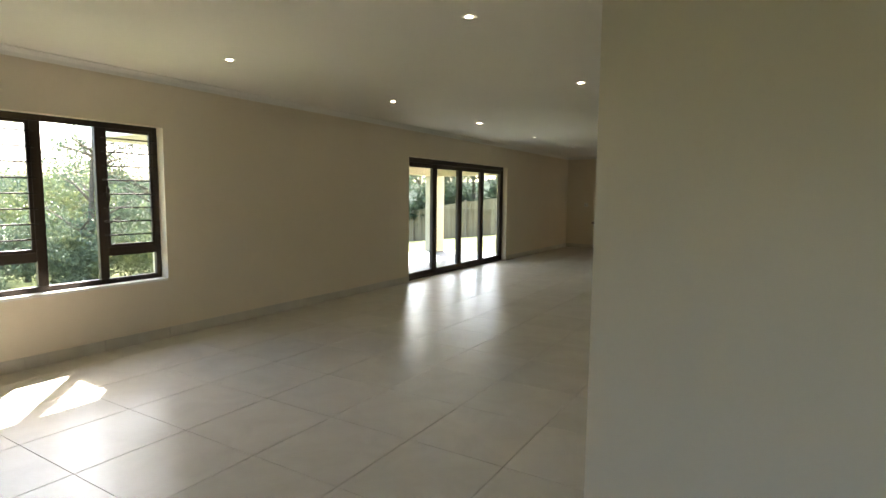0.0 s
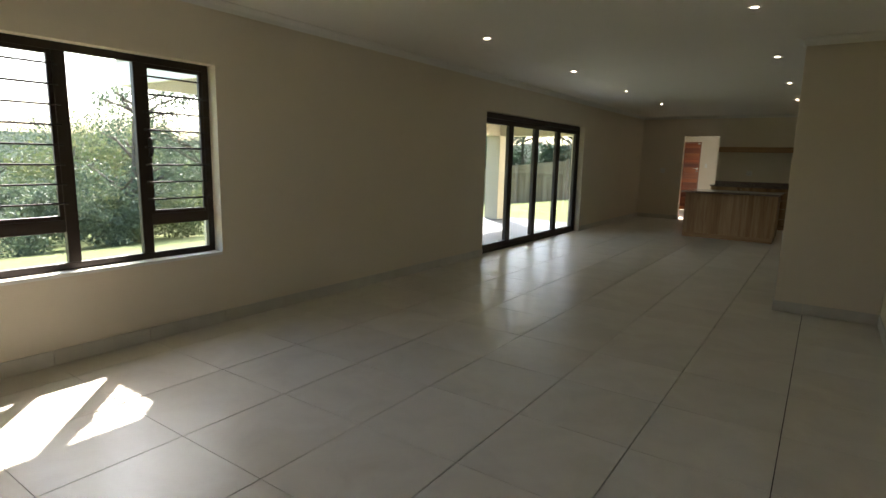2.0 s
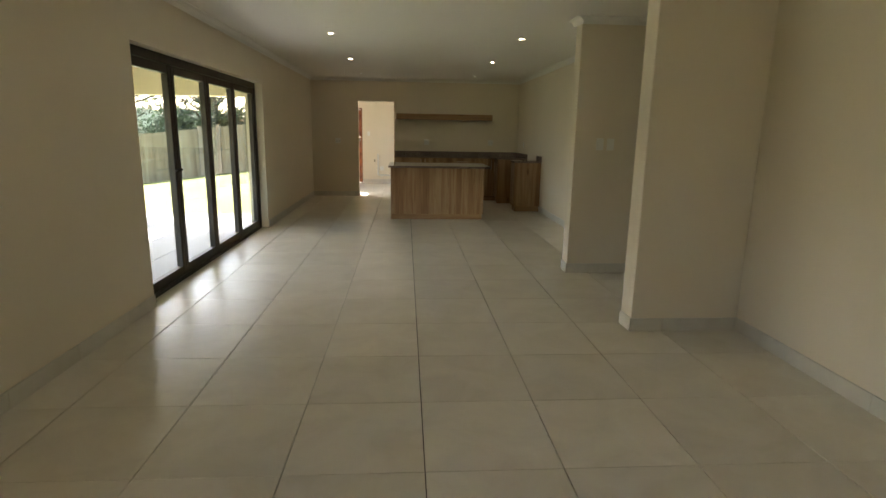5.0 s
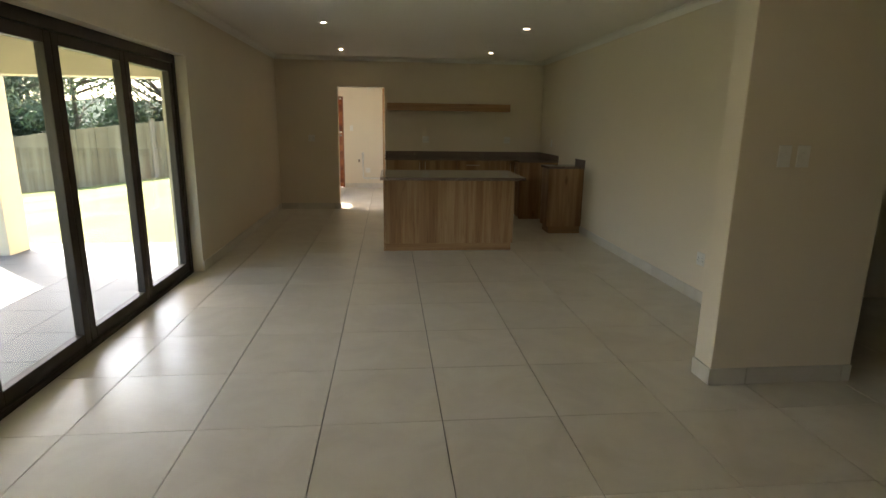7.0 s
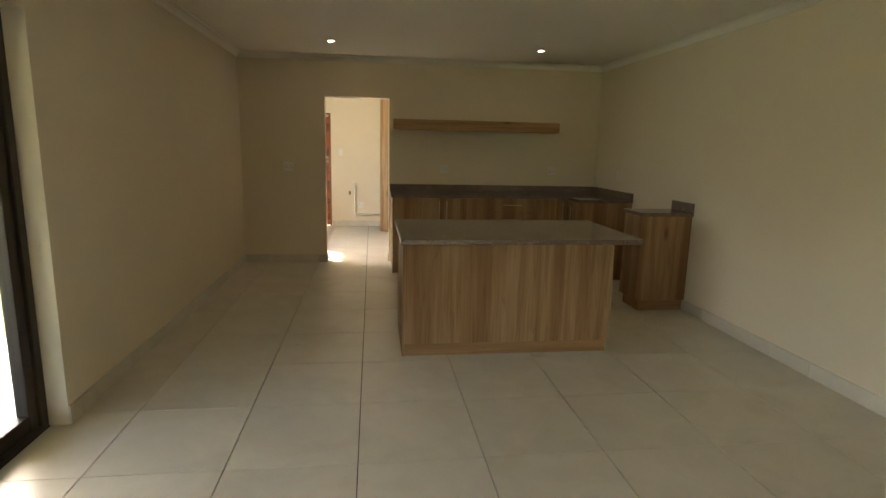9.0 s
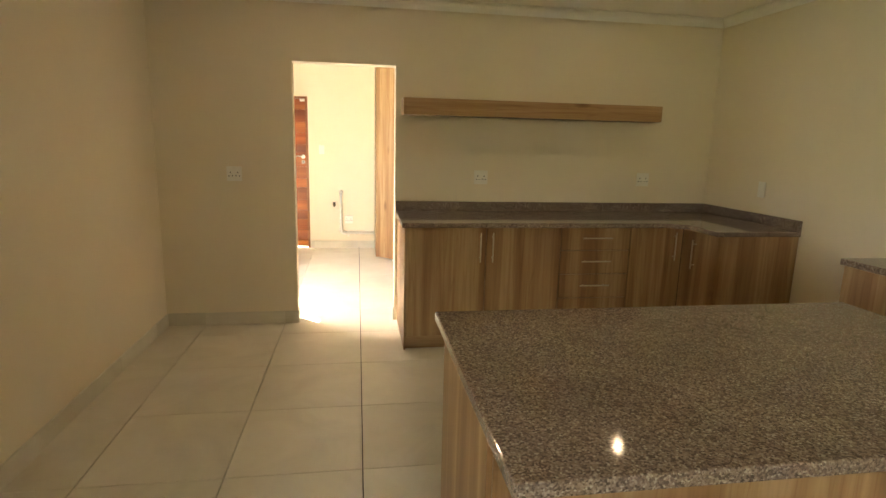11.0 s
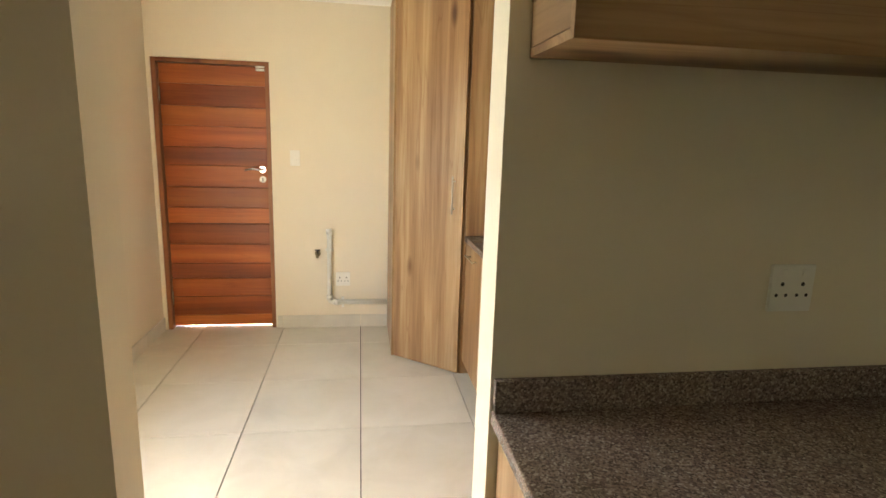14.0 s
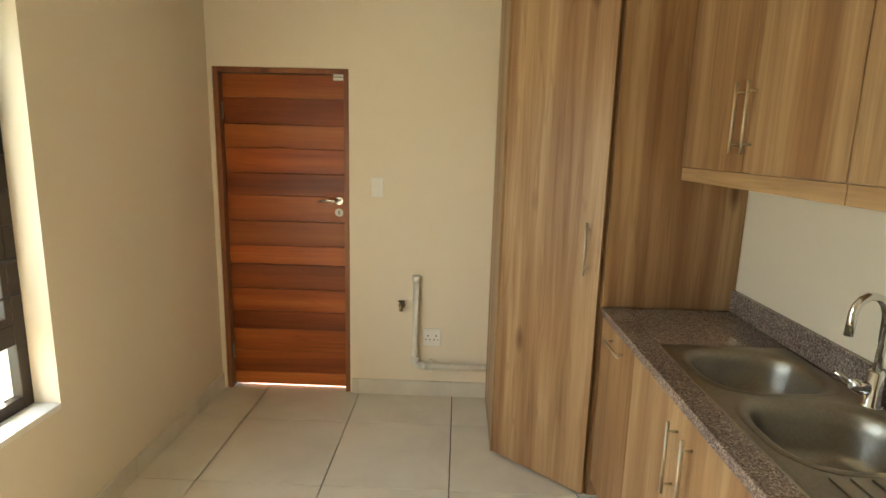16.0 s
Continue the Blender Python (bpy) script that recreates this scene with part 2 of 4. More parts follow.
ntg.links.new(mixc(ntg, 0.5, cg, ramp(ntg, noise_tex(ntg, vg, 60, 4), [(0.35, (0.4, 0.45, 0.35)), (0.65, (1, 1, 1))]), 'MULTIPLY'), bg_.inputs["Base Color"])
bump(ntg, bg_, noise_tex(ntg, vg, 45, 4), 0.8, 0.03)
M_GRASS = mg


# ---------- building helpers ----------
def box(bm, a, b, bev=0.0, m=None):
    a, b = [min(p, q) for p, q in zip(a, b)], [max(p, q) for p, q in zip(a, b)]
    r = bmesh.ops.create_cube(bm, size=1)
    vs = r["verts"]
    for v in vs:
        v.co = Vector([a[i] + (v.co[i] + 0.5) * (b[i] - a[i]) for i in range(3)])
        if m:
            v.co = m @ v.co
    if bev:
        es = list({e for v in vs for e in v.link_edges})
        bmesh.ops.bevel(bm, geom=es, offset=bev, segments=2, affect='EDGES', profile=0.5)
    return bm


def tube(bm, pts, r, seg=12, caps=True):
    pts = [Vector(p) for p in pts]
    rings = []
    for i, p in enumerate(pts):
        d = (pts[min(i + 1, len(pts) - 1)] - pts[max(i - 1, 0)]).normalized()
        q = d.to_track_quat('Z', 'Y')
        rr = r[i] if isinstance(r, (list, tuple)) else r
        rings.append([bm.verts.new(p + q @ Vector((rr * math.cos(2 * math.pi * k / seg), rr * math.sin(2 * math.pi * k / seg), 0))) for k in range(seg)])
    for u, w in zip(rings, rings[1:]):
        for k in range(seg):
            f = bm.faces.new((u[k], u[(k + 1) % seg], w[(k + 1) % seg], w[k]))
            f.smooth = True
    if caps:
        bm.faces.new(rings[0][::-1])
        bm.faces.new(rings[-1])
    return bm


def prism(bm, poly, z0, z1, bev=0.0):
    lo = [bm.verts.new((x, y, z0)) for x, y in poly]
    hi = [bm.verts.new((x, y, z1)) for x, y in poly]
    n = len(poly)
    fs = [bm.faces.new(lo[::-1]), bm.faces.new(hi)]
    for i in range(n):
        fs.append(bm.faces.new((lo[i], lo[(i + 1) % n], hi[(i + 1) % n], hi[i])))
    bmesh.ops.recalc_face_normals(bm, faces=fs)
    if bev:
        bmesh.ops.bevel(bm, geom=list({e for f in fs for e in f.edges}), offset=bev, segments=2, affect='EDGES', profile=0.5)
    return bm


def B():
    return bmesh.new()


def mesh_of(name, bm, mat):
    me = bpy.data.meshes.new(name)
    bm.to_mesh(me)
    bm.free()
    me.materials.append(mat)
    return me


def solid(name, bm, mat, label="", category="", kind="", group=""):
    return tagged(new(name, mesh_of(name, bm, mat)), label, category, group, kind)


def thing(name, loc, label, category, group=""):
    ob = new(name)
    ob.empty_display_size = 0.1
    ob.location = loc
    return tagged(ob, label, category, group)


def part(name, bm, mat, parent, label=""):
    ob = new(name, mesh_of(name, bm, mat))
    ob.parent = parent
    if parent.data is None:
        ob.matrix_parent_inverse = Matrix.Translation(parent.location).inverted()
    return tagged(ob, label)


def piece(name, me, parent, loc):
    ob = new(name, me)
    ob.parent = parent
    ob.location = loc
    return ob


# ---------- plan ----------
WX, RX, CZ = 0.312, 4.77, 2.5        # window wall, far side wall, ceiling
WO = 0.07                            # outer face of the window wall
KY, KY2 = 14.22, 14.35               # wall between kitchen and scullery
SY = 17.4                          # end wall of the scullery
SRX = 3.0                            # side wall of the scullery
Y0 = -2.3                            # near end of the living room
EY = 1.2                             # end of the entrance wall
WIN = (0.75, 2.31, 0.583, 2.03)
GD = (6.42, 10.16, 0.0, 2.03)
SWIN = (14.475, 16.005, 0.583, 2.03)


def wall_x(name, x0, x1, y0, y1, holes, mat=M_WALL, z1=CZ + 0.06):
    bm = B()
    y = y0
    for h0, h1, za, zb in sorted(holes):
        box(bm, (x0, y, 0), (x1, h0, z1))
        if za > 0:
            box(bm, (x0, h0, 0), (x1, h1, za))
        box(bm, (x0, h0, zb), (x1, h1, z1))
        y = h1
    box(bm, (x0, y, 0), (x1, y1, z1))
    bmesh.ops.remove_doubles(bm, verts=bm.verts, dist=0.0005)
    return solid(name, bm, mat, kind="structure")


def wall_y(name, y0, y1, x0, x1, holes, mat=M_WALL, z1=CZ + 0.06):
    bm = B()
    x = x0
    for h0, h1, za, zb in sorted(holes):
        box(bm, (x, y0, 0), (h0, y1, z1))
        box(bm, (h0, y0, zb), (h1, y1, z1))
        x = h1
    box(bm, (x, y0, 0), (x1, y1, z1))
    bmesh.ops.remove_doubles(bm, verts=bm.verts, dist=0.0005)
    return solid(name, bm, mat, kind="structure")


DW = (1.303, 2.077, 0, 2.025)
wall_x("wall_window_side", WO, WX, Y0 - 0.2, SY + 0.2, [WIN, GD, SWIN])
wall_y("wall_kitchen_end", KY, KY2, WX, RX + 0.14, [DW])
wall_y("wall_scullery_end", SY, SY + 0.2, WX, 3.2, [(0.34, 1.143, 0, 2.008)])
wall_x("wall_scullery_side", SRX, SRX + 0.14, KY2, SY, [])
wall_x("wall_living_side", RX, RX + 0.14, EY, 5.98, [])
wall_x("wall_kitchen_side", RX, RX + 0.14, 7.67, KY, [])
wall_y("wall_entrance", EY - 0.003, EY + 0.14, RX + 0.001, 8.0, [])
# unseen opening, added to let daylight onto the entrance wall
wall_y("wall_near_end", Y0 - 0.2, Y0, WX, 8.0, [(5.9, 6.75, 0, 2.0)])
wall_x("wall_hall_end", 8.0, 8.2, Y0 - 0.2, 9.2, [])
wall_y("wall_passage_end", 9.0, 9.2, RX + 0.14, 8.0, [])
wall_y("wall_passage_near", 5.98, 6.12, RX + 0.14, 8.0, [])
bm = B()
box(bm, (3.964, 5.79, -0.02), (RX, 5.98, CZ + 0.03), 0.006)
solid("wall_pier_1", bm, M_WALL, kind="structure")
bm = B()
box(bm, (3.984, 7.495, -0.02), (4.86, 7.67, CZ + 0.03), 0.006)
solid("wall_pier_2", bm, M_WALL, kind="structure")
bm = B()
box(bm, (WO, Y0 - 0.2, CZ), (8.2, SY + 0.2, CZ + 0.05))
solid("ceiling", bm, M_CEIL, kind="structure")


def cornice(name, p, q, n):
    """Coved moulding under the ceiling from p to q; n points into the room."""
    p, q, n = Vector((*p, 0)), Vector((*q, 0)), Vector((*n, 0))
    prof = [(0.0, -0.065), (0.008, -0.065), (0.012, -0.055), (0.02, -0.035), (0.036, -0.018), (0.056, -0.01), (0.066, -0.007), (0.066, 0.0), (0, 0)]
    bm = B()
    ends = []
    for e in (p, q):
        ends.append([bm.verts.new(e + n * a + Vector((0, 0, CZ + z))) for a, z in prof])
    k = len(prof)
    for i in range(k):
        bm.faces.new((ends[0][i], ends[0][(i + 1) % k], ends[1][(i + 1) % k], ends[1][i]))
    bm.faces.new(ends[0])
    bm.faces.new(ends[1][::-1])
    bmesh.ops.recalc_face_normals(bm, faces=bm.faces)
    return solid(name, bm, M_CORN, kind="structure")


for p, q, n in [((WX, Y0), (WX, KY), (1, 0)), ((WX, KY), (RX, KY), (0, -1)), ((RX, 7.67), (RX, KY), (-1, 0)), ((RX, EY), (RX, 5.79), (-1, 0)),
                ((3.964, 5.79), (RX, 5.79), (0, -1)), ((3.964, 5.73), (3.964, 6.04), (-1, 0)), ((3.984, 7.495), (4.86, 7.495), (0, -1)),
                ((3.984, 7.43), (3.984, 7.73), (-1, 0)), ((3.984, 7.67), (RX, 7.67), (0, 1)), ((WX, KY2), (WX, SY), (1, 0)), ((WX, SY), (SRX, SY), (0, -1)),
                ((WX, KY2), (SRX, KY2), (0, 1)), ((SRX, KY2), (SRX, SY), (-1, 0)), ((RX, EY), (8, EY), (0, -1))]:
    cornice("cornice", p, q, n)


# ---------- skirting tiles ----------
def skirting(p, q, n, start=0.0, step=0.6):
    """A row of upright skirting tiles along a wall."""
    p, q, n = Vector(p), Vector(q), Vector(n)
    d = (q - p).normalized()
    length = (q - p).length
    row = tagged(new("baseboard"), kind="structure")
    s = start - step if start > 0 else start
    while s < length - 0.004:
        a, b = max(0, s), min(length, s + step - 0.003)
        s += step
        if b - a < 0.01:
            continue
        bm = B()
        u, w = p + d * a, p + d * b + n * 0.011
        box(bm, (u.x, u.y, 0), (w.x, w.y, 0.1), 0.0015)
        ob = new("skirting_tile", mesh_of("skirting_tile", bm, M_SKIRT))
        ob.parent = row


TX, TY, PX, PY = 1.8, 2.305, 0.6, 0.6135
# cross joints of the floor
JOINTS = [TY + PY * k for k in range(-8, 27)]
yo = (TY - Y0) % PY
skirting((WX, Y0), (WX, GD[0]), (1, 0), yo, PY)
skirting((WX, GD[1]), (WX, KY), (1, 0), (TY - GD[1]) % PY, PY)
skirting((WX, KY), (DW[0], KY), (0, -1), 0.288)
skirting((DW[0], KY), (DW[0], KY2), (1, 0))
skirting((DW[1], KY), (DW[1], KY2), (-1, 0))
skirting((RX, 7.67), (RX, 11.97), (-1, 0), 0.3, PY)
skirting((RX, 12.31), (RX, 13.13), (-1, 0), 0.3, PY)
skirting((RX, EY), (RX, 5.79), (-1, 0), 0.3, PY)
skirting((3.953, 5.79), (RX, 5.79), (0, -1), 0.247)
skirting((3.964, 5.779), (3.964, 5.98), (-1, 0))
skirting((3.973, 7.495), (4.86, 7.495), (0, -1), 0.227)
skirting((3.984, 7.484), (3.984, 7.67), (-1, 0))
skirting((WX, KY2), (WX, SY), (1, 0), (TY - KY2) % PY, PY)
skirting((1.155, SY), (2.03, SY), (0, -1), 0.045)
skirting((RX, EY), (8.0, EY), (0, -1), 0.3)


# ---------- windows ----------
def rod(bm, a, b, r=0.006, seg=8):
    return tube(bm, [a, b], r, seg)


def louvre_window(name, win, mull, label):
    y0, y1, z0, z1 = win
    w = tagged(new(name), label, kind="structure")
    bm = B()
    f = 0.05
    xa, xb = 0.172, 0.212
    box(bm, (xa, y0, z0), (xb, y0 + f, z1), 0.004)
    box(bm, (xa, y1 - f, z0), (xb, y1, z1), 0.004)
    box(bm, (xa, y0 + f, z0), (xb, y1 - f, z0 + f), 0.004)
    box(bm, (xa, y0 + f, z1 - f), (xb, y1 - f, z1), 0.004)
    part("window_frame", bm, M_ALU, w)
    for m in mull:
        bm = B()
        box(bm, (xa, m - 0.038, z0 + f), (xb + 0.004, m + 0.038, z1 - f), 0.004)
        part("mullion", bm, M_ALU, w)
    tz = 0.875
    cells = [y0 + f] + [v for m in mull for v in (m - 0.038, m + 0.038)] + [y1 - f]
    for i in range(0, len(cells), 2):
        a, b = cells[i], cells[i + 1]
        if i == 2 and len(mull) == 2:
            bm = B()
            box(bm, (0.18, a, z0 + f), (0.186, b, z1 - f))
            part("pane", bm, M_GLASS, w).visible_shadow = False
            continue
        bm = B()
        box(bm, (xa, a, tz - 0.04), (xb, b, tz + 0.04), 0.004)
        part("transom", bm, M_ALU, w)
        bm = B()
        s = 0.028
        box(bm, (xa + 0.01, a, tz + 0.04), (xb - 0.004, a + s, z1 - f), 0.003)
        box(bm, (xa + 0.01, b - s, tz + 0.04), (xb - 0.004, b, z1 - f), 0.003)
        box(bm, (xa + 0.01, a + s, tz + 0.04), (xb - 0.004, b - s, tz + 0.04 + s), 0.003)
        box(bm, (xa + 0.01, a + s, z1 - f - s), (xb - 0.004, b - s, z1 - f), 0.003)
        part("sash_frame", bm, M_ALU, w)
        bm = B()
        box(bm, (0.18, a + s, tz + 0.04 + s), (0.186, b - s, z1 - f - s))
        part("pane", bm, M_GLASS, w).visible_shadow = False
        bm = B()
        box(bm, (0.18, a, z0 + f), (0.186, b, tz - 0.04))
        part("pane", bm, M_GLASS, w).visible_shadow = False
        n = 8
        lo, hi = tz + 0.15, z1 - f - s - 0.06
        for k in range(n):
            z = lo + (hi - lo) * k / (n - 1)
            bm = B()
            tube(bm, [(0.216, a - 0.02, z), (0.232, a - 0.016, z), (0.234, a, z), (0.234, b, z), (0.232, b + 0.016, z), (0.216, b + 0.02, z)], 0.0065, 8)
            part("burglar_bar", bm, M_BAR, w, "thin dark horizontal burglar bar")
    bm = B()
    hy = cells[-2] + 0.012
    box(bm, (0.208, hy - 0.01, 1.33), (0.235, hy + 0.012, 1.46), 0.004)
    box(bm, (0.232, hy - 0.008, 1.36), (0.25, hy + 0.01, 1.40), 0.004)
    part("window_handle", bm, M_ALU, w)
    bm = B()
    box(bm, (0.213, y0 + 0.002, z0 - 0.02), (WX + 0.003, y1 - 0.002, z0 + 0.004), 0.002)
    part("window_sill", bm, M_CORN, w, "white plastered inner sill")
    bm = B()
    box(bm, (WO - 0.05, y0 - 0.03, z0 - 0.06), (0.154, y1 + 0.03, z0 + 0.003), 0.004)
    part("window_sill", bm, M_EXT, w, "sloping outer sill")
    return w


louvre_window("window_1", WIN, (1.29, 1.778), "dark bronze aluminium window with two barred side lights")
louvre_window("window_2", SWIN, (14.985, 15.495), "dark bronze aluminium window with burglar bars beside scullery")

# folding glass door
gd = tagged(new("door_1"), "four-leaf dark bronze aluminium folding glass door, closed", kind="structure")
y0, y1, z0, z1 = GD
bm = B()
box(bm, (0.12, y0, 0.0), (0.215, y0 + 0.055, z1), 0.004)
box(bm, (0.12, y1 - 0.055, 0.0), (0.215, y1, z1), 0.004)
box(bm, (0.12, y0 + 0.055, z1 - 0.075), (0.215, y1 - 0.055, z1), 0.004)
box(bm, (0.12, y0 + 0.055, 0.0), (0.215, y1 - 0.055, 0.028), 0.004)
part("door_frame", bm, M_ALU, gd)
inner0, inner1 = y0 + 0.055, y1 - 0.055
lw = (inner1 - inner0) / 4
for i in range(4):
    a, b = inner0 + i * lw + 0.003, inner0 + (i + 1) * lw - 0.003
    bm = B()
    s, lo, hi = 0.068, 0.03, z1 - 0.078
    box(bm, (0.14, a, lo), (0.2, a + s, hi), 0.005)
    box(bm, (0.14, b - s, lo), (0.2, b, hi), 0.005)
    box(bm, (0.141, a + s, lo), (0.199, b - s, lo + 0.085), 0.005)
    box(bm, (0.141, a + s, hi - 0.075), (0.199, b - s, hi), 0.005)
    leaf = part("door_leaf", bm, M_ALU, gd)
    bm = B()
    box(bm, (0.167, a + s, lo + 0.085), (0.173, b - s, hi - 0.075))
    part("pane", bm, M_GLASS, leaf).visible_shadow = False
bm = B()
hy = inner0 + lw - 0.035
box(bm, (0.2, hy - 0.018, 0.93), (0.208, hy + 0.018, 1.12), 0.003)
tube(bm, [(0.206, hy, 1.03), (0.245, hy, 1.03), (0.254, hy - 0.02, 1.03), (0.256, hy - 0.16, 1.028)], 0.011, 8)
part("door_handle", bm, M_ALU, gd, "dark bronze lever handle")

# ---------- planked back door ----------
bd = tagged(new("door_2"), "closed reddish hardwood door of horizontal boards", kind="structure")
bm = B()
box(bm, (0.341, SY + 0.005, 0), (0.372, SY + 0.14, 2.006), 0.002)
box(bm, (1.112, SY + 0.005, 0), (1.142, SY + 0.14, 2.006), 0.002)
box(bm, (0.372, SY + 0.005, 1.978), (1.112, SY + 0.14, 2.006), 0.002)
part("door_frame", bm, M_JAMB, bd)
bm = B()
box(bm, (0.38, SY + 0.062, 0.02), (1.104, SY + 0.084, 1.972))
part("door_core", bm, M_JAMB, bd)
hs = [0.085, 0.15, 0.145, 0.12, 0.15, 0.16, 0.12, 0.155, 0.16, 0.135, 0.15, 0.14, 0.155, 0.14]
z = 0.014
tot = sum(hs)
for h in hs:
    h *= (1.976 - 0.014) / tot
    bm = B()
    box(bm, (0.375, SY + 0.05, z + 0.001), (1.109, SY + 0.09, z + h - 0.001), 0.003)
    part("board", bm, M_DOOR, bd)
    z += h
bm = B()
hx = 1.07
tube(bm, [(hx, SY + 0.05, 1.235), (hx, SY + 0.043, 1.235)], 0.025, 20)
tube(bm, [(hx, SY + 0.045, 1.235), (hx, SY + 0.0, 1.235), (hx - 0.02, SY - 0.012, 1.235), (hx - 0.06, SY - 0.012, 1.243), (hx - 0.12, SY - 0.005, 1.23)], 0.0085, 10)
part("door_handle", bm, M_CHROME, bd, "curved chrome lever handle")
bm = B()
tube(bm, [(hx, SY + 0.05, 1.162), (hx, SY + 0.043, 1.162)], 0.025, 20)
plate = part("keyhole_plate", bm, M_STEEL, bd)
bm = B()
box(bm, (hx - 0.004, SY + 0.041, 1.151), (hx + 0.004, SY + 0.0425, 1.173))
part("keyhole", bm, M_BLACK, plate)
for hz in (0.24, 1.76):
    bm = B()
    tube(bm, [(0.373, SY + 0.043, hz - 0.05), (0.373, SY + 0.043, hz + 0.05)], 0.007, 10)
    part("hinge", bm, M_STEEL, bd)
bm = B()
box(bm, (1.045, SY + 0.035, 1.945), (1.105, SY + 0.049, 1.962), 0.002)
box(bm, (1.045, SY + 0.03, 1.967), (1.105, SY + 0.049, 1.984), 0.002)
part("alarm_sensor", bm, M_PLASTIC, bd, "small white door contact")


# ---------- kitchen joinery ----------
def handle(parent, a, b, out, r=0.005, so=0.03):
    """Bar handle from a to b, standing off along out."""
    a, b, o = Vector(a), Vector(b), Vector(out)
    bm = B()
    d = (b - a).normalized() * 0.03
    tube(bm, [a + o * so, b + o * so], r, 10)
    for p in (a + d, b - d):
        tube(bm, [p, p + o * so], r * 0.7, 8)
    return part("handle", bm, M_HANDLE, parent, "satin nickel bar handle")


def front(parent, name, a, b, mat=M_LAM):
    bm = B()
    box(bm, a, b, 0.0015)
    return part(name, bm, mat, parent)


CT, CB = 0.918, 0.885                # counter top and underside
FY = 13.545                           # front face of the kitchen cabinets
# base unit with two doors
u = thing("base_cabinet", (2.66, 13.865, 0), "wood-grain laminate base cabinet with two doors under counter", "cabinet")
bm = B()
box(bm, (2.112, FY + 0.02, 0.1), (3.222, KY - 0.002, CB - 0.001))
part("body", bm, M_DARKGAP, u)
bm = B()
box(bm, (2.1, FY, 0.0), (2.111, KY - 0.003, CB - 0.001), 0.001)
part("end_panel", bm, M_LAM, u)
bm = B()
box(bm, (2.113, FY + 0.035, 0), (3.222, FY + 0.05, 0.098))
part("plinth", bm, M_LAMX, u)
d1 = front(u, "door", (2.113, FY, 0.102), (2.672, FY + 0.018, CB - 0.004))
handle(d1, (2.63, FY, 0.64), (2.63, FY, 0.85), (0, -1, 0))
d2 = front(u, "door", (2.676, FY, 0.102), (3.222, FY + 0.018, CB - 0.004))
handle(d2, (2.718, FY, 0.64), (2.718, FY, 0.85), (0, -1, 0))
# drawer unit
u = thing("drawer_cabinet", (3.49, 13.865, 0), "wood-grain laminate cabinet with four drawers under counter", "cabinet")
bm = B()
box(bm, (3.224, FY + 0.02, 0.1), (3.752, KY - 0.002, CB - 0.001))
part("body", bm, M_DARKGAP, u)
bm = B()
box(bm, (3.224, FY + 0.035, 0), (3.752, FY + 0.05, 0.098))
part("plinth", bm, M_LAMX, u)
zs = [0.102, 0.36, 0.54, 0.717, CB - 0.002]
for a, b in zip(zs, zs[1:]):
    dr = front(u, "drawer_front", (3.227, FY, a + 0.0025), (3.751, FY + 0.018, b - 0.0025))
    zc = (a + b) / 2 + 0.01
    handle(dr, (3.38, FY, zc), (3.6, FY, zc), (0, -1, 0))
# corner unit
u = thing("corner_cabinet", (4.3, 13.815, 0), "wood-grain laminate corner base cabinet with two doors", "cabinet")
RXF, REY = 4.17, 13.135
bm = B()
box(bm, (3.754, FY + 0.02, 0.1), (RX - 0.002, KY - 0.002, CB - 0.001))
box(bm, (RXF + 0.02, REY + 0.012, 0.1), (RX - 0.002, FY + 0.02, CB - 0.001))
part("body", bm, M_DARKGAP, u)
d1 = front(u, "door", (3.756, FY, 0.102), (RXF - 0.002, FY + 0.018, CB - 0.004))
handle(d1, (4.1, FY, 0.64), (4.1, FY, 0.85), (0, -1, 0))
d2 = front(u, "door", (RXF, REY + 0.012, 0.102), (RXF + 0.018, FY - 0.002, CB - 0.004))
handle(d2, (RXF, 13.375, 0.61), (RXF, 13.375, 0.82), (-1, 0, 0))
bm = B()
box(bm, (RXF, REY, 0.0), (RX - 0.002, REY + 0.011, CB - 0.001), 0.001)
part("end_panel", bm, M_LAM, u)
bm = B()
box(bm, (3.754, FY + 0.035, 0), (RXF + 0.05, FY + 0.05, 0.098))
box(bm, (RXF + 0.035, REY + 0.012, 0), (RXF + 0.05, FY + 0.035, 0.098))
part("plinth", bm, M_LAMX, u)


def slab_top(bm, poly, z0, z1):
    return prism(bm, poly, z0, z1, 0.004)


ct = thing("kitchen_worktop", (3.3, 13.815, CB), "speckled brown granite L-shaped worktop with upstand", "worktop")
bm = B()
slab_top(bm, [(2.08, FY - 0.03), (RXF - 0.16, FY - 0.03), (RXF - 0.03, FY - 0.11), (RXF - 0.03, REY - 0.015), (RX - 0.001, REY - 0.015), (RX - 0.001, KY - 0.001), (2.08, KY - 0.001)], CB, CT)
part("worktop_slab", bm, M_GRAN, ct)
bm = B()
box(bm, (2.083, KY - 0.022, CT + 0.0005), (RX - 0.023, KY - 0.002, CT + 0.075), 0.002)
part("upstand", bm, M_GRAN, ct)
bm = B()
box(bm, (RX - 0.022, REY - 0.013, CT + 0.0005), (RX - 0.002, KY - 0.002, CT + 0.075), 0.002)
part("upstand", bm, M_GRAN, ct)

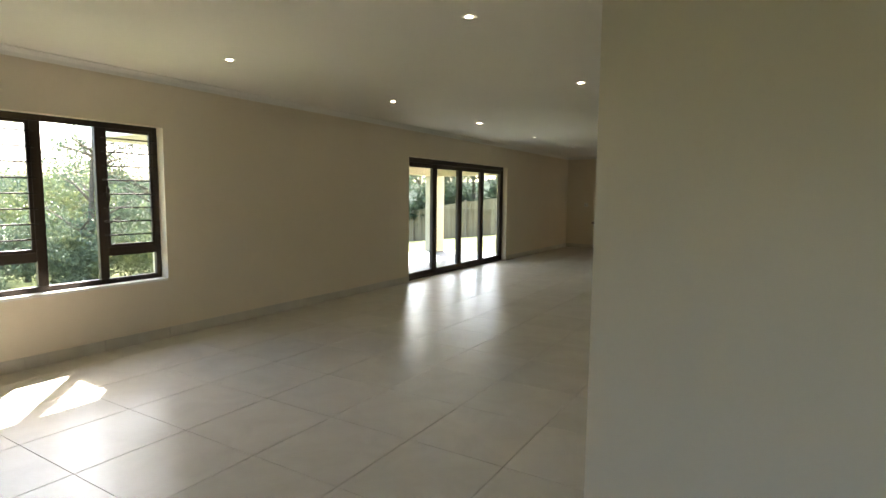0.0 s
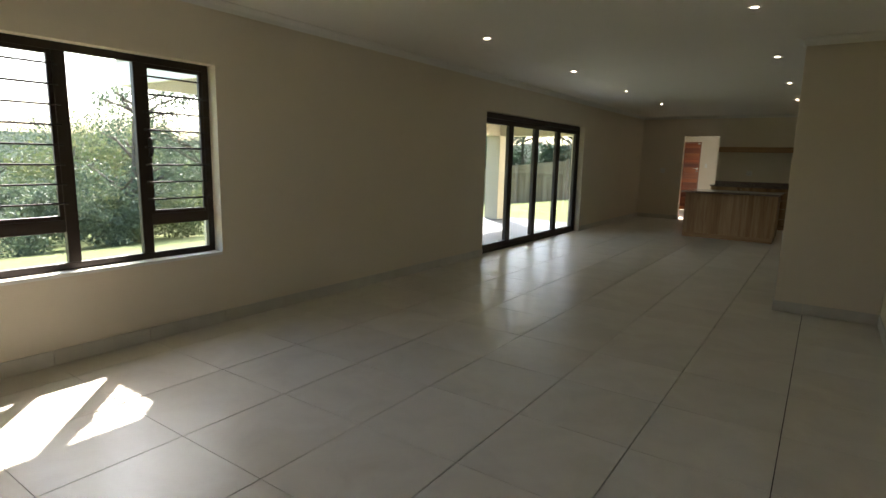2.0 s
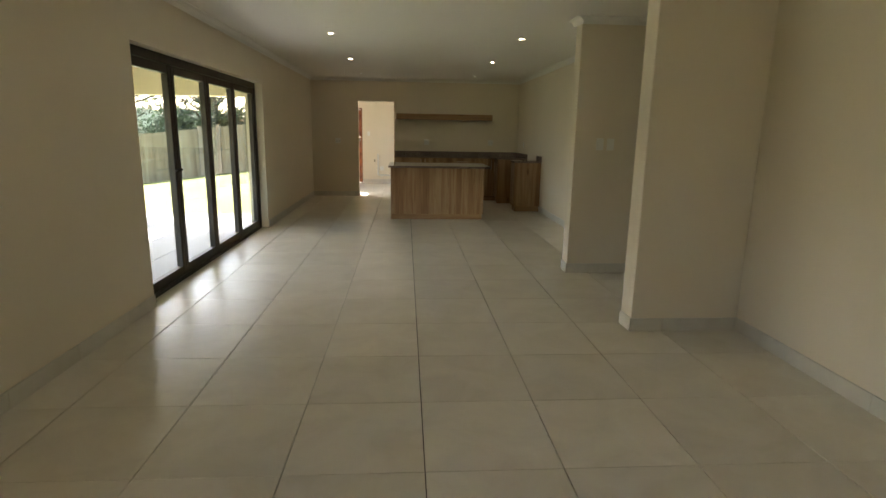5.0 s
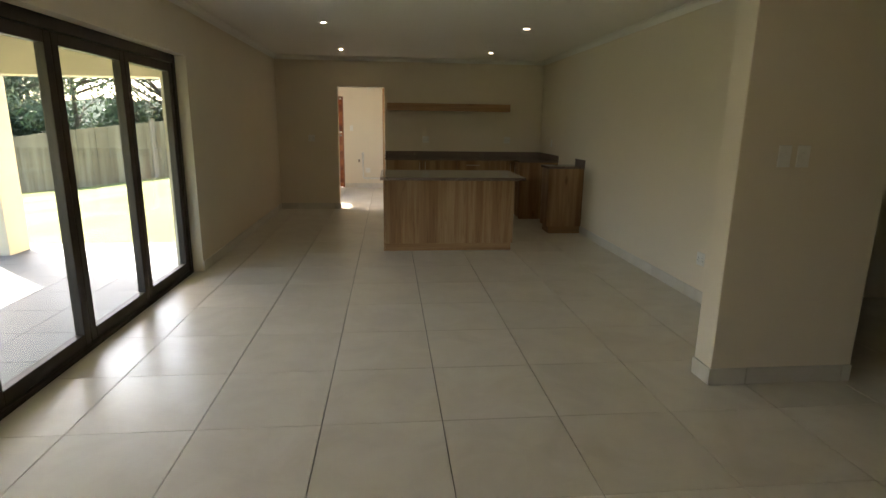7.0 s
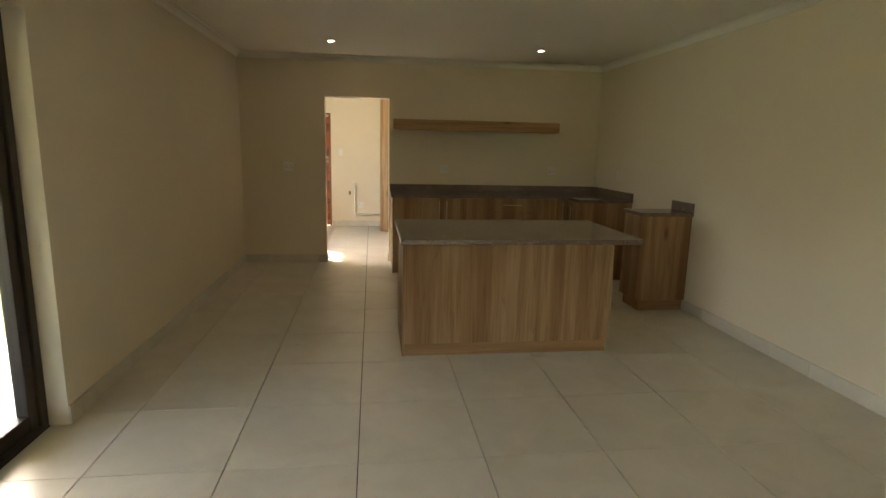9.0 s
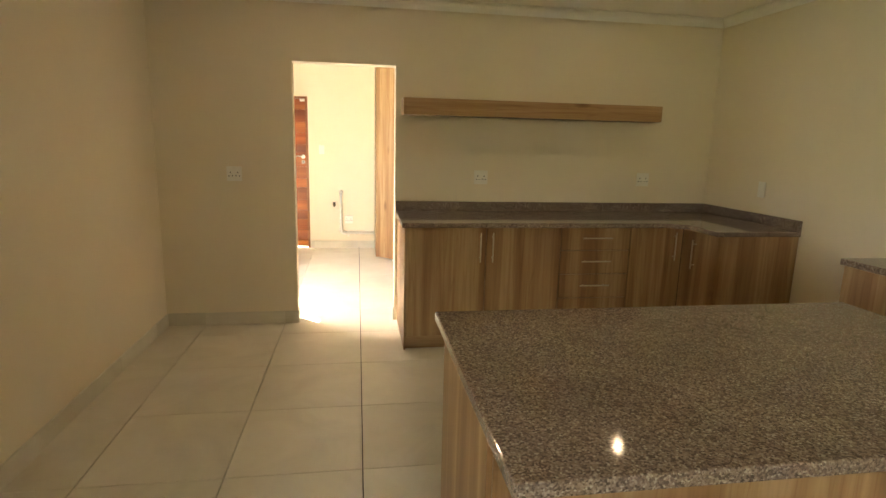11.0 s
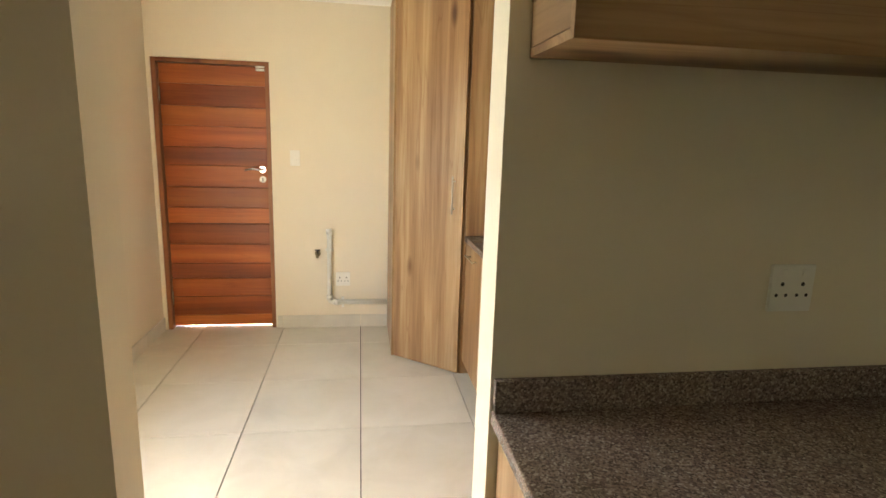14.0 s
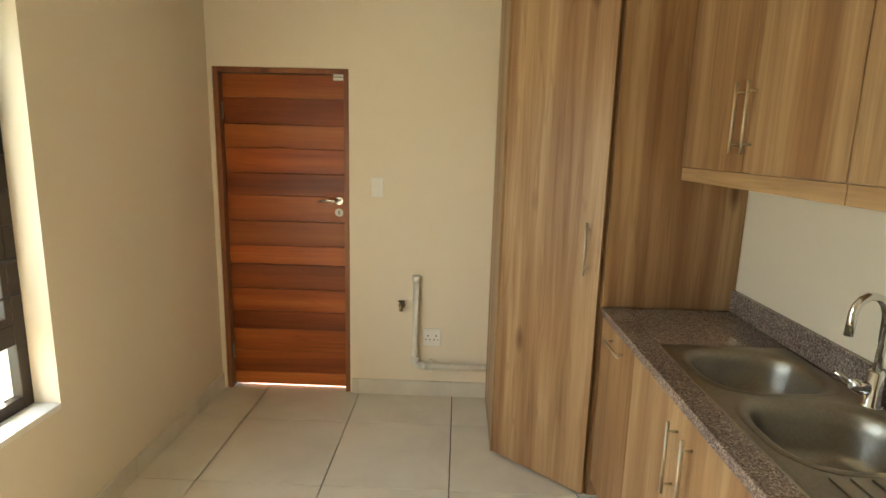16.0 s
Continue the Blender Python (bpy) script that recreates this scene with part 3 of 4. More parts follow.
sh = thing("floating_shelf", (3.16, 14.095, 1.64), "thick wood-grain box shelf fixed on the wall", "shelf")
bm = B()
box(bm, (2.12, 13.99, 1.658), (4.165, 14.008, 1.778), 0.0015)
part("front_board", bm, M_LAMX, sh)
bm = B()
box(bm, (2.12, 14.008, 1.76), (4.165, KY - 0.001, 1.777), 0.001)
part("top_board", bm, M_LAMX, sh)
bm = B()
box(bm, (2.121, 14.008, 1.659), (4.164, KY - 0.001, 1.676), 0.001)
part("bottom_board", bm, M_LAMX, sh)
for xx in (2.121, 4.148):
    bm = B()
    box(bm, (xx, 14.008, 1.677), (xx + 0.016, KY - 0.001, 1.759), 0.001)
    part("end_board", bm, M_LAMY, sh)

# short cabinet on the side wall
ec = thing("end_cabinet", (4.5, 12.15, 0), "narrow wood-grain base cabinet against the side wall", "cabinet")
EY0, EY1, EX = 11.95, 12.28, 4.28
bm = B()
box(bm, (EX + 0.02, EY0 + 0.014, 0.1), (RX - 0.002, EY1, 0.884))
part("body", bm, M_LAM, ec)
bm = B()
box(bm, (EX + 0.001, EY0, 0.1), (RX - 0.002, EY0 + 0.013, 0.884), 0.001)
part("end_panel", bm, M_LAM, ec)
front(ec, "door", (EX, EY0 + 0.014, 0.102), (EX + 0.018, EY1, 0.88))
bm = B()
box(bm, (EX + 0.04, EY0 + 0.02, 0), (RX - 0.003, EY1 - 0.01, 0.099))
part("plinth", bm, M_LAMX, ec)
et = thing("end_worktop", (4.5, 12.15, 0.885), "small speckled granite worktop with short upstand", "worktop")
bm = B()
slab_top(bm, [(EX - 0.02, EY0 - 0.02), (RX - 0.001, EY0 - 0.02), (RX - 0.001, EY1 + 0.01), (EX - 0.02, EY1 + 0.01)], 0.8855, CT)
part("worktop_slab", bm, M_GRAN, et)
bm = B()
box(bm, (RX - 0.022, EY0 - 0.018, CT + 0.0005), (RX - 0.002, EY1 + 0.008, CT + 0.085), 0.002)
part("upstand", bm, M_GRAN, et)

# island
IZ0, IZ1 = 0.853, 0.886
il = thing("kitchen_island", (2.84, 11.3, 0), "kitchen island clad in wood-grain laminate panels", "island")
bm = B()
box(bm, (2.094, 10.995, 0.09), (3.576, 11.6, IZ0 - 0.001))
part("body", bm, M_LAM, il)
bm = B()
box(bm, (2.092, 10.978, 0.088), (3.578, 10.994, IZ0 - 0.001), 0.0015)
part("back_panel", bm, M_LAM, il)
bm = B()
box(bm, (2.076, 10.978, 0.0), (2.091, 11.62, IZ0 - 0.001), 0.0015)
part("end_panel", bm, M_LAM, il)
bm = B()
box(bm, (3.579, 10.978, 0.088), (3.594, 11.62, IZ0 - 0.001), 0.0015)
part("end_panel", bm, M_LAM, il)
bm = B()
box(bm, (2.092, 10.983, 0), (3.575, 10.997, 0.087), 0.001)
box(bm, (3.56, 10.998, 0), (3.575, 11.58, 0.087), 0.001)
part("plinth", bm, M_LAMX, il)
for a, b in ((2.094, 2.59), (2.593, 3.085), (3.088, 3.576)):
    front(il, "door", (a, 11.602, 0.1), (b, 11.62, IZ0 - 0.004))
it = thing("island_worktop", (2.84, 11.3, IZ0), "speckled brown granite island worktop overhanging its front panel", "worktop")
bm = B()
slab_top(bm, [(2.045, 10.67), (3.65, 10.67), (3.65, 11.65), (2.045, 11.65)], IZ0, IZ1)
part("worktop_slab", bm, M_GRAN, it)

# ---------- scullery joinery ----------
SX = 2.435
P1, P2 = (2.031, 16.769), (2.431, 16.423)
tc = thing("tall_corner_cupboard", (2.6, 17.015, 0), "tall wood-grain corner cupboard with angled door", "cupboard")
bm = B()
prism(bm, [(2.033, 16.787), (2.445, 16.431), (SRX - 0.002, 16.431), (SRX - 0.002, SY - 0.002), (2.033, SY - 0.002)], 0.0, CZ - 0.07)
part("body", bm, M_LAM, tc)
e = (Vector((*P2, 0)) - Vector((*P1, 0))).normalized()
nn = Vector((-e.y, e.x, 0)) * -1
if nn.y > 0:
    nn = -nn
bm = B()
a3, b3 = Vector((*P1, 0)) + e * 0.006, Vector((*P2, 0)) - e * 0.006
w3 = [a3 + nn * 0.018, b3 + nn * 0.018, b3, a3]
prism(bm, [(p.x, p.y) for p in w3], 0.012, CZ - 0.075, 0.0015)
td = part("door", bm, M_LAM, tc)
hp = Vector((*P2, 0)) - e * 0.065 + nn * 0.018
handle(td, (hp.x, hp.y, 1.05), (hp.x, hp.y, 1.28), nn)
bm = B()
box(bm, (2.012, 16.771, 0.0), (2.03, SY - 0.002, CZ - 0.07), 0.001)
part("side_panel", bm, M_LAM, tc)
bm = B()
box(bm, (2.44, 16.413, CT + 0.002), (SRX - 0.002, 16.429, CZ - 0.07), 0.001)
part("side_panel", bm, M_LAM, tc)

LY0 = KY2 + 0.05
u = thing("pull_out_cabinet", (2.7, 16.195, 0), "narrow wood-grain pull-out cabinet with bar handle", "cabinet")
bm = B()
box(bm, (SX + 0.03, 15.977, 0.1), (SRX - 0.002, 16.41, CB - 0.001))
part("body", bm, M_DARKGAP, u)
fr = front(u, "drawer_front", (SX + 0.012, 15.979, 0.102), (SX + 0.03, 16.41, CB - 0.004))
handle(fr, (SX + 0.012, 16.07, 0.822), (SX + 0.012, 16.28, 0.822), (-1, 0, 0))
bm = B()
box(bm, (SX + 0.06, 15.977, 0), (SX + 0.075, 16.41, 0.099))
part("plinth", bm, M_LAMY, u)
u = thing("sink_cabinet", (2.7, 15.515, 0), "wood-grain sink cabinet with two doors", "cabinet")
bm = B()
box(bm, (SX + 0.03, 15.065, 0.1), (SX + 0.045, 15.975, CB - 0.001))
box(bm, (SX + 0.045, 15.065, 0.1), (SRX - 0.002, 15.081, CB - 0.001))
box(bm, (SX + 0.045, 15.081, 0.1), (SRX - 0.002, 15.975, 0.116))
part("body", bm, M_DARKGAP, u)
da = front(u, "door", (SX + 0.012, 15.517, 0.102), (SX + 0.03, 15.975, CB - 0.004))
handle(da, (SX + 0.012, 15.565, 0.61), (SX + 0.012, 15.565, 0.835), (-1, 0, 0))
db = front(u, "door", (SX + 0.012, 15.065, 0.102), (SX + 0.03, 15.513, CB - 0.004))
handle(db, (SX + 0.012, 15.465, 0.61), (SX + 0.012, 15.465, 0.835), (-1, 0, 0))
bm = B()
box(bm, (SX + 0.06, 15.065, 0), (SX + 0.075, 15.975, 0.099))
part("plinth", bm, M_LAMY, u)
u = thing("base_cabinet", (2.7, 14.715, 0), "wood-grain base cabinet beneath the draining board", "cabinet")
bm = B()
box(bm, (SX + 0.03, LY0, 0.1), (SX + 0.045, 15.063, CB - 0.001))
box(bm, (SX + 0.045, LY0, 0.1), (SRX - 0.002, LY0 + 0.016, CB - 0.001))
part("body", bm, M_DARKGAP, u)
front(u, "door", (SX + 0.012, LY0, 0.102), (SX + 0.03, 15.061, CB - 0.004))
bm = B()
box(bm, (SX + 0.06, LY0, 0), (SX + 0.075, 15.063, 0.099))
part("plinth", bm, M_LAMY, u)

# worktop with the sink cut-out
st = thing("scullery_worktop", (2.7, 15.415, CB), "speckled granite worktop with upstand behind the sink", "worktop")
KX0, KX1, KYA, KYB = 2.515, 2.965, 14.775, 15.965
bm = B()
box(bm, (SX, LY0 - 0.02, CB), (KX0 + 0.02, 16.411, CT), 0.003)
box(bm, (KX1 - 0.02, LY0 - 0.02, CB), (SRX - 0.001, 16.411, CT))
box(bm, (KX0 + 0.02, KYB - 0.02, CB), (KX1 - 0.02, 16.411, CT))
box(bm, (KX0 + 0.02, LY0 - 0.02, CB), (KX1 - 0.02, KYA + 0.02, CT))
part("worktop_slab", bm, M_GRAN, st)
bm = B()
box(bm, (SRX - 0.022, LY0, CT + 0.0005), (SRX - 0.002, 16.41, CT + 0.095), 0.002)
part("upstand", bm, M_GRAN, st)


def rrect(cx, cy, hx, hy, r, seg=5):
    out = []
    for sx, sy, a0 in ((1, 1, 0), (-1, 1, 90), (-1, -1, 180), (1, -1, 270)):
        for k in range(seg + 1):
            a = radians(a0 + 90 * k / seg)
            out.append((cx + sx * (hx - r) + r * math.cos(a), cy + sy * (hy - r) + r * math.sin(a)))
    return out


def loft(bm, rings, close=True):
    vs = [[bm.verts.new(p) for p in ring] for ring in rings]
    n = len(vs[0])
    for u_, w_ in zip(vs, vs[1:]):
        for k in range(n):
            f = bm.faces.new((u_[k], u_[(k + 1) % n], w_[(k + 1) % n], w_[k]))
            f.smooth = True
    if close:
        bm.faces.new(vs[-1])
    return vs


sk = thing("double_sink", (2.74, 15.365, CT), "brushed stainless steel double-bowl sink with draining board", "sink")
ZT = CT + 0.005
bowls = [(2.745, 15.755, 0.175, 0.155), (2.745, 15.37, 0.175, 0.155)]
for cx, cy, hx, hy in bowls:
    bm = B()
    rings = []
    for grow, dz, rr in ((0.03, 0.0, 0.13), (0.022, 0.0025, 0.127), (0.014, 0.0005, 0.124), (0.004, -0.004, 0.12), (-0.004, -0.016, 0.115), (-0.012, -0.05, 0.11), (-0.022, -0.115, 0.1), (-0.036, -0.14, 0.09), (-0.066, -0.15, 0.07), (-0.105, -0.153, 0.03)):
        rings.append([(x, y, ZT + dz) for x, y in rrect(cx, cy, hx + grow, hy + grow, max(0.01, rr))])
    loft(bm, rings)
    bmesh.ops.recalc_face_normals(bm, faces=bm.faces)
    bowl = part("bowl", bm, M_STEEL, sk)
    bm = B()
    tube(bm, [(cx, cy, ZT - 0.1525), (cx, cy, ZT - 0.149)], [0.032, 0.028], 20)
    part("drain", bm, M_CHROME, bowl)
# deck round the bowls: strips between the outer rim and the bowl rims
bm = B()
outer = rrect((KX0 + KX1) / 2, (KYA + KYB) / 2, (KX1 - KX0) / 2, (KYB - KYA) / 2, 0.03)
loft(bm, [[(x, y, CT + 0.0008) for x, y in outer], [(x + (2.74 - x) * 0.02, y + (15.365 - y) * 0.008, ZT - 0.0005) for x, y in outer]], False)
lo_, hi_ = 2.521, 2.959
for (xa, ya, xb, yb) in ((lo_, 14.779, hi_, 15.185), (lo_, 15.94, hi_, 15.961), (lo_, 15.185, 2.54, 15.94), (2.95, 15.185, hi_, 15.94), (2.54, 15.555, 2.95, 15.57)):
    vs = [bm.verts.new(c) for c in ((xa, ya, ZT - 0.0008), (xb, ya, ZT - 0.0008), (xb, yb, ZT - 0.0008), (xa, yb, ZT - 0.0008))]
    bm.faces.new(vs)
for cx, cy, hx, hy in bowls:
    rim = rrect(cx, cy, hx + 0.03, hy + 0.03, 0.13)
    q = len(rim) // 4
    corners = ((cx + hx + 0.03, cy + hy + 0.03), (cx - hx - 0.03, cy + hy + 0.03), (cx - hx - 0.03, cy - hy - 0.03), (cx + hx + 0.03, cy - hy - 0.03))
    for i, cpt in enumerate(corners):
        arc = rim[i * q:(i + 1) * q]
        bm.faces.new([bm.verts.new((*cpt, ZT - 0.0008))] + [bm.verts.new((*p, ZT - 0.0008)) for p in arc])
part("deck", bm, M_STEEL, sk)
for k in range(7):
    yy = 2.6 + k * 0.045
    bm = B()
    tube(bm, [(yy, 14.815, ZT + 0.0002), (yy, 15.175, ZT + 0.0002)], 0.0035, 6)
    part("drainer_rib", bm, M_STEEL, sk)
tp = thing("mixer_tap", (2.945, 15.535, CT), "chrome swan-neck kitchen mixer tap", "tap")
tx, ty = 2.945, 15.535
bm = B()
tube(bm, [(tx, ty, CT), (tx, ty, CT + 0.006), (tx, ty, CT + 0.008), (tx, ty, CT + 0.1), (tx, ty, CT + 0.105)], [0.027, 0.027, 0.021, 0.02, 0.014], 18)
part("tap_body", bm, M_CHROME, tp)
bm = B()
arc = [(tx, ty, CT + 0.1), (tx, ty, CT + 0.25)]
for k in range(1, 10):
    a = math.pi * k / 9 * 1.05
    arc.append((tx - 0.045 + 0.045 * math.cos(a), ty, CT + 0.25 + 0.06 * math.sin(a)))
arc.append((tx - 0.092, ty, CT + 0.2))
tube(bm, arc, 0.0115, 14)
part("spout", bm, M_CHROME, tp)
bm = B()
tube(bm, [(tx - 0.015, ty, CT + 0.055), (tx - 0.055, ty + 0.012, CT + 0.06)], [0.017, 0.015], 14)
tube(bm, [(tx - 0.05, ty + 0.01, CT + 0.062), (tx - 0.09, ty + 0.03, CT + 0.085)], 0.006, 8)
part("tap_lever", bm, M_CHROME, tp)

# wall cabinets over the sink
UX, UZ = 2.713, 1.525
for ya, yb in ((15.435, 16.41), (14.455, 15.432)):
    u = thing("wall_cabinet", (2.85, (ya + yb) / 2, UZ), "wood-grain wall cabinet with paired bar handles above sink", "cabinet", "wall cabinets over the sink")
    bm = B()
    box(bm, (UX + 0.02, ya, UZ), (SRX - 0.002, yb, CZ - 0.07))
    part("body", bm, M_LAM, u)
    ym = (ya + yb) / 2
    for a, b, hy in ((ym + 0.0015, yb, ym + 0.038), (ya + 0.0015, ym - 0.0015, ym - 0.036)):
        dd = front(u, "door", (UX, a, UZ + 0.002), (UX + 0.018, b, CZ - 0.075))
        handle(dd, (UX, hy, 1.585), (UX, hy, 1.81), (-1, 0, 0))
    bm = B()
    box(bm, (UX + 0.004, ya, UZ - 0.052), (UX + 0.022, yb, UZ - 0.001), 0.001)
    part("pelmet", bm, M_LAMY, u)

# ---------- sockets, switches, pipes ----------
def socket():
    s = thing("wall_socket", (0, 0, 0), "white plastic double three-pin wall socket", "socket", "white wall sockets")
    bm = B()
    box(bm, (-0.055, -0.009, -0.055), (0.055, 0, 0.055), 0.003)
    pl = part("plate", bm, M_PLASTIC, s)
    for cx in (-0.026, 0.026):
        bm = B()
        for dx, dz, r in ((0, 0.01, 0.0048), (-0.012, -0.016, 0.0042), (0.012, -0.016, 0.0042)):
            tube(bm, [(cx + dx, -0.0095, dz), (cx + dx, -0.0085, dz)], r, 10)
        part("pin_holes", bm, M_BLACK, pl)
        bm = B()
        box(bm, (cx - 0.007, -0.0125, 0.03), (cx + 0.007, -0.009, 0.045), 0.001)
        part("rocker", bm, M_PLASTIC, pl)
    return s


def switch():
    s = thing("light_switch", (0, 0, 0), "white plastic wall light switch", "light switch", "white wall switches")
    bm = B()
    box(bm, (-0.036, -0.008, -0.058), (0.036, 0, 0.058), 0.003)
    pl = part("plate", bm, M_PLASTIC, s)
    bm = B()
    box(bm, (-0.011, -0.012, -0.02), (0.011, -0.008, 0.02), 0.0015)
    part("rocker", bm, M_PLASTIC, pl)
    return s


s0 = socket()
spots = [pose(0.863, KY, 1.19), pose(2.769, KY, 1.19), pose(4.172, KY, 1.19), pose(1.663, SY, 0.396), pose(RX, 9.0, 0.37, 0, 0, -90), pose(RX, 3.6, 0.385, 0, 0, -90)]
s0.matrix_basis = spots[0]
for m in spots[1:]:
    copy_thing(s0, m)
w0 = switch()
spots = [pose(4.238, 7.495, 1.315), pose(4.345, 7.495, 1.315), pose(1.314, SY, 1.329), pose(RX, 13.545, 1.17, 0, 0, -90), pose(RX, 3.78, 0.385, 0, 0, -90)]
w0.matrix_basis = spots[0]
for m in spots[1:]:
    copy_thing(w0, m)

pp = thing("waste_pipe", (1.555, SY, 0.2), "white plastic waste pipe fixed along the wall", "pipe")
bm = B()
px, py_ = 1.56, SY - 0.032
tube(bm, [(px, py_, 0.79), (px, py_, 0.25), (px + 0.006, py_, 0.226), (px + 0.025, py_, 0.215), (2.01, py_, 0.215)], 0.02, 16)
part("pipe_run", bm, M_PVC, pp)
for z in (0.785, 0.26):
    bm = B()
    tube(bm, [(px, py_, z - 0.025), (px, py_, z + 0.012)], 0.0245, 16)
    part("collar", bm, M_PVC, pp)
bm = B()
tube(bm, [(px + 0.035, py_, 0.215), (px + 0.075, py_, 0.215)], 0.0245, 16)
part("collar", bm, M_PVC, pp)
for a, b in (((px - 0.03, py_ + 0.012, 0.62), (px + 0.03, SY - 0.001, 0.64)), ((px + 0.09, py_ + 0.012, 0.165), (px + 0.11, SY - 0.001, 0.25))):
    bm = B()
    box(bm, a, b, 0.002)
    part("clip", bm, M_PVC, pp)
tpw = thing("washing_machine_tap", (1.47, SY, 0.585), "small dull brass wall tap", "tap")
bm = B()
tube(bm, [(1.47, SY, 0.6), (1.47, SY - 0.05, 0.6), (1.47, SY - 0.06, 0.575)], 0.011, 10)
tube(bm, [(1.47, SY, 0.6), (1.47, SY - 0.006, 0.6)], 0.022, 14)
part("tap_body", bm, M_BRASS, tpw)
bm = B()
tube(bm, [(1.47, SY - 0.035, 0.605), (1.47, SY - 0.035, 0.63)], 0.006, 8)
box(bm, (1.45, SY - 0.041, 0.628), (1.492, SY - 0.029, 0.637), 0.002)
part("tap_lever", bm, M_BLACK, tpw)

# ---------- downlights ----------
dl = thing("downlight", (0, 0, 0), "small round recessed ceiling downlight, lit", "downlight", "ceiling downlights")
bm = B()
rings = []
for r, z in ((0.045, 0.0), (0.045, -0.003), (0.042, -0.005), (0.036, -0.0045), (0.024, -0.002), (0.021, -0.001)):
    rings.append([(r * math.cos(2 * math.pi * k / 24), r * math.sin(2 * math.pi * k / 24), z) for k in range(24)])
loft(bm, rings, False)
bmesh.ops.recalc_face_normals(bm, faces=bm.faces)
part("trim_ring", bm, M_PLASTIC, dl)
bm = B()
tube(bm, [(0, 0, -0.0025), (0, 0, -0.001)], 0.0215, 24)
part("lamp", bm, M_LAMP, dl, "glowing warm lamp")
first = True
for y in (2.2, 4.44, 6.63, 8.85, 11.11, 13.32):
    for x in (1.45, 3.68):
        if first:
            dl.matrix_basis = pose(x, y, CZ)
            first = False
        else:
            copy_thing(dl, pose(x, y, CZ))
copy_thing(dl, pose(1.66, 16.315, CZ))

# ---------- outside ----------
def ground_z(x, y):
    s = max(0.0, -3.2 - x)
    drop = 0.13 * s - 0.0005 * s * s if s < 60 else 6.0
    bumpz = 0.05 * noise.noise(Vector((x * 0.15, y * 0.15, 0))) * min(1, s)
    return -0.07 - drop + bumpz


xs = [-900, -300, -120] + [-60 + i for i in range(0, 75)] + [40, 120, 300, 900]
ys = [-900, -300, -100, -60, -40] + [-25 + i * 1.5 for i in range(0, 60)] + [90, 150, 300, 900]
gv = [(x, y, ground_z(x, y)) for x in xs for y in ys]
ny = len(ys)
gf = [(i * ny + j, (i + 1) * ny + j, (i + 1) * ny + j + 1, i * ny + j + 1) for i in range(len(xs) - 1) for j in range(ny - 1)]
me = bpy.data.meshes.new("ground")
me.from_pydata(gv, [], gf)
me.materials.append(M_GRASS)
for p in me.polygons:
    p.use_smooth = True
tagged(new("ground", me), kind="structure")

bm = B()
box(bm, (0.072, Y0 - 0.2, -0.4), (8.2, SY + 0.2, -0.012))
solid("floor", bm, M_GROUT, kind="structure")
floor = bpy.data.objects["floor"]
bm = B()
box(bm, (-2.45, 3.6, -0.3), (0.07, 11.72, -0.042), 0.01)
patio = solid("pavement", bm, M_GROUT, kind="structure")

pt = thing("patio_roof", (-1.2, 7.5, 2.1), "cream plastered covered patio with square column", "patio roof")
bm = B()
box(bm, (-2.6, 2.95, 2.36), (WO, 11.5, 2.56))
part("roof_slab", bm, M_EXT, pt)
bm = B()
box(bm, (-2.44, 5.6, 1.9), (-2.06, 11.4, 2.358), 0.006)
part("beam", bm, M_EXT, pt)
bm = B()
box(bm, (-2.059, 11.1, 1.9), (WO - 0.002, 11.4, 2.358), 0.006)
part("beam", bm, M_EXT, pt)
bm = B()
box(bm, (-2.6, 2.95, 2.1), (-2.56, 11.5, 2.359), 0.004)
box(bm, (-2.559, 2.95, 2.1), (WO - 0.002, 2.99, 2.359), 0.004)
part("fascia", bm, M_CORN, pt, "white painted fascia board")
for yy in (11.05,):
    bm = B()
    box(bm, (-2.385, yy, -0.04), (-2.035, yy + 0.35, 1.898), 0.008)
    part("column", bm, M_EXT, pt)
rf = thing("house_roof", (3, 7, 2.56), "tiled house roof with overhanging eaves", "roof")
bm = B()
for a, b in (((-0.42, Y0 - 0.6, 2.46), (WO - 0.002, 2.94, 2.55)), ((-0.42, 11.52, 2.46), (WO - 0.002, SY + 0.6, 2.55))):
    box(bm, a, b, 0.004)
part("eave", bm, M_EXT, rf)
bm = B()
box(bm, (WO, Y0 - 0.6, 2.57), (8.6, SY + 0.6, 2.72))
part("roof_deck", bm, M_POST, rf)

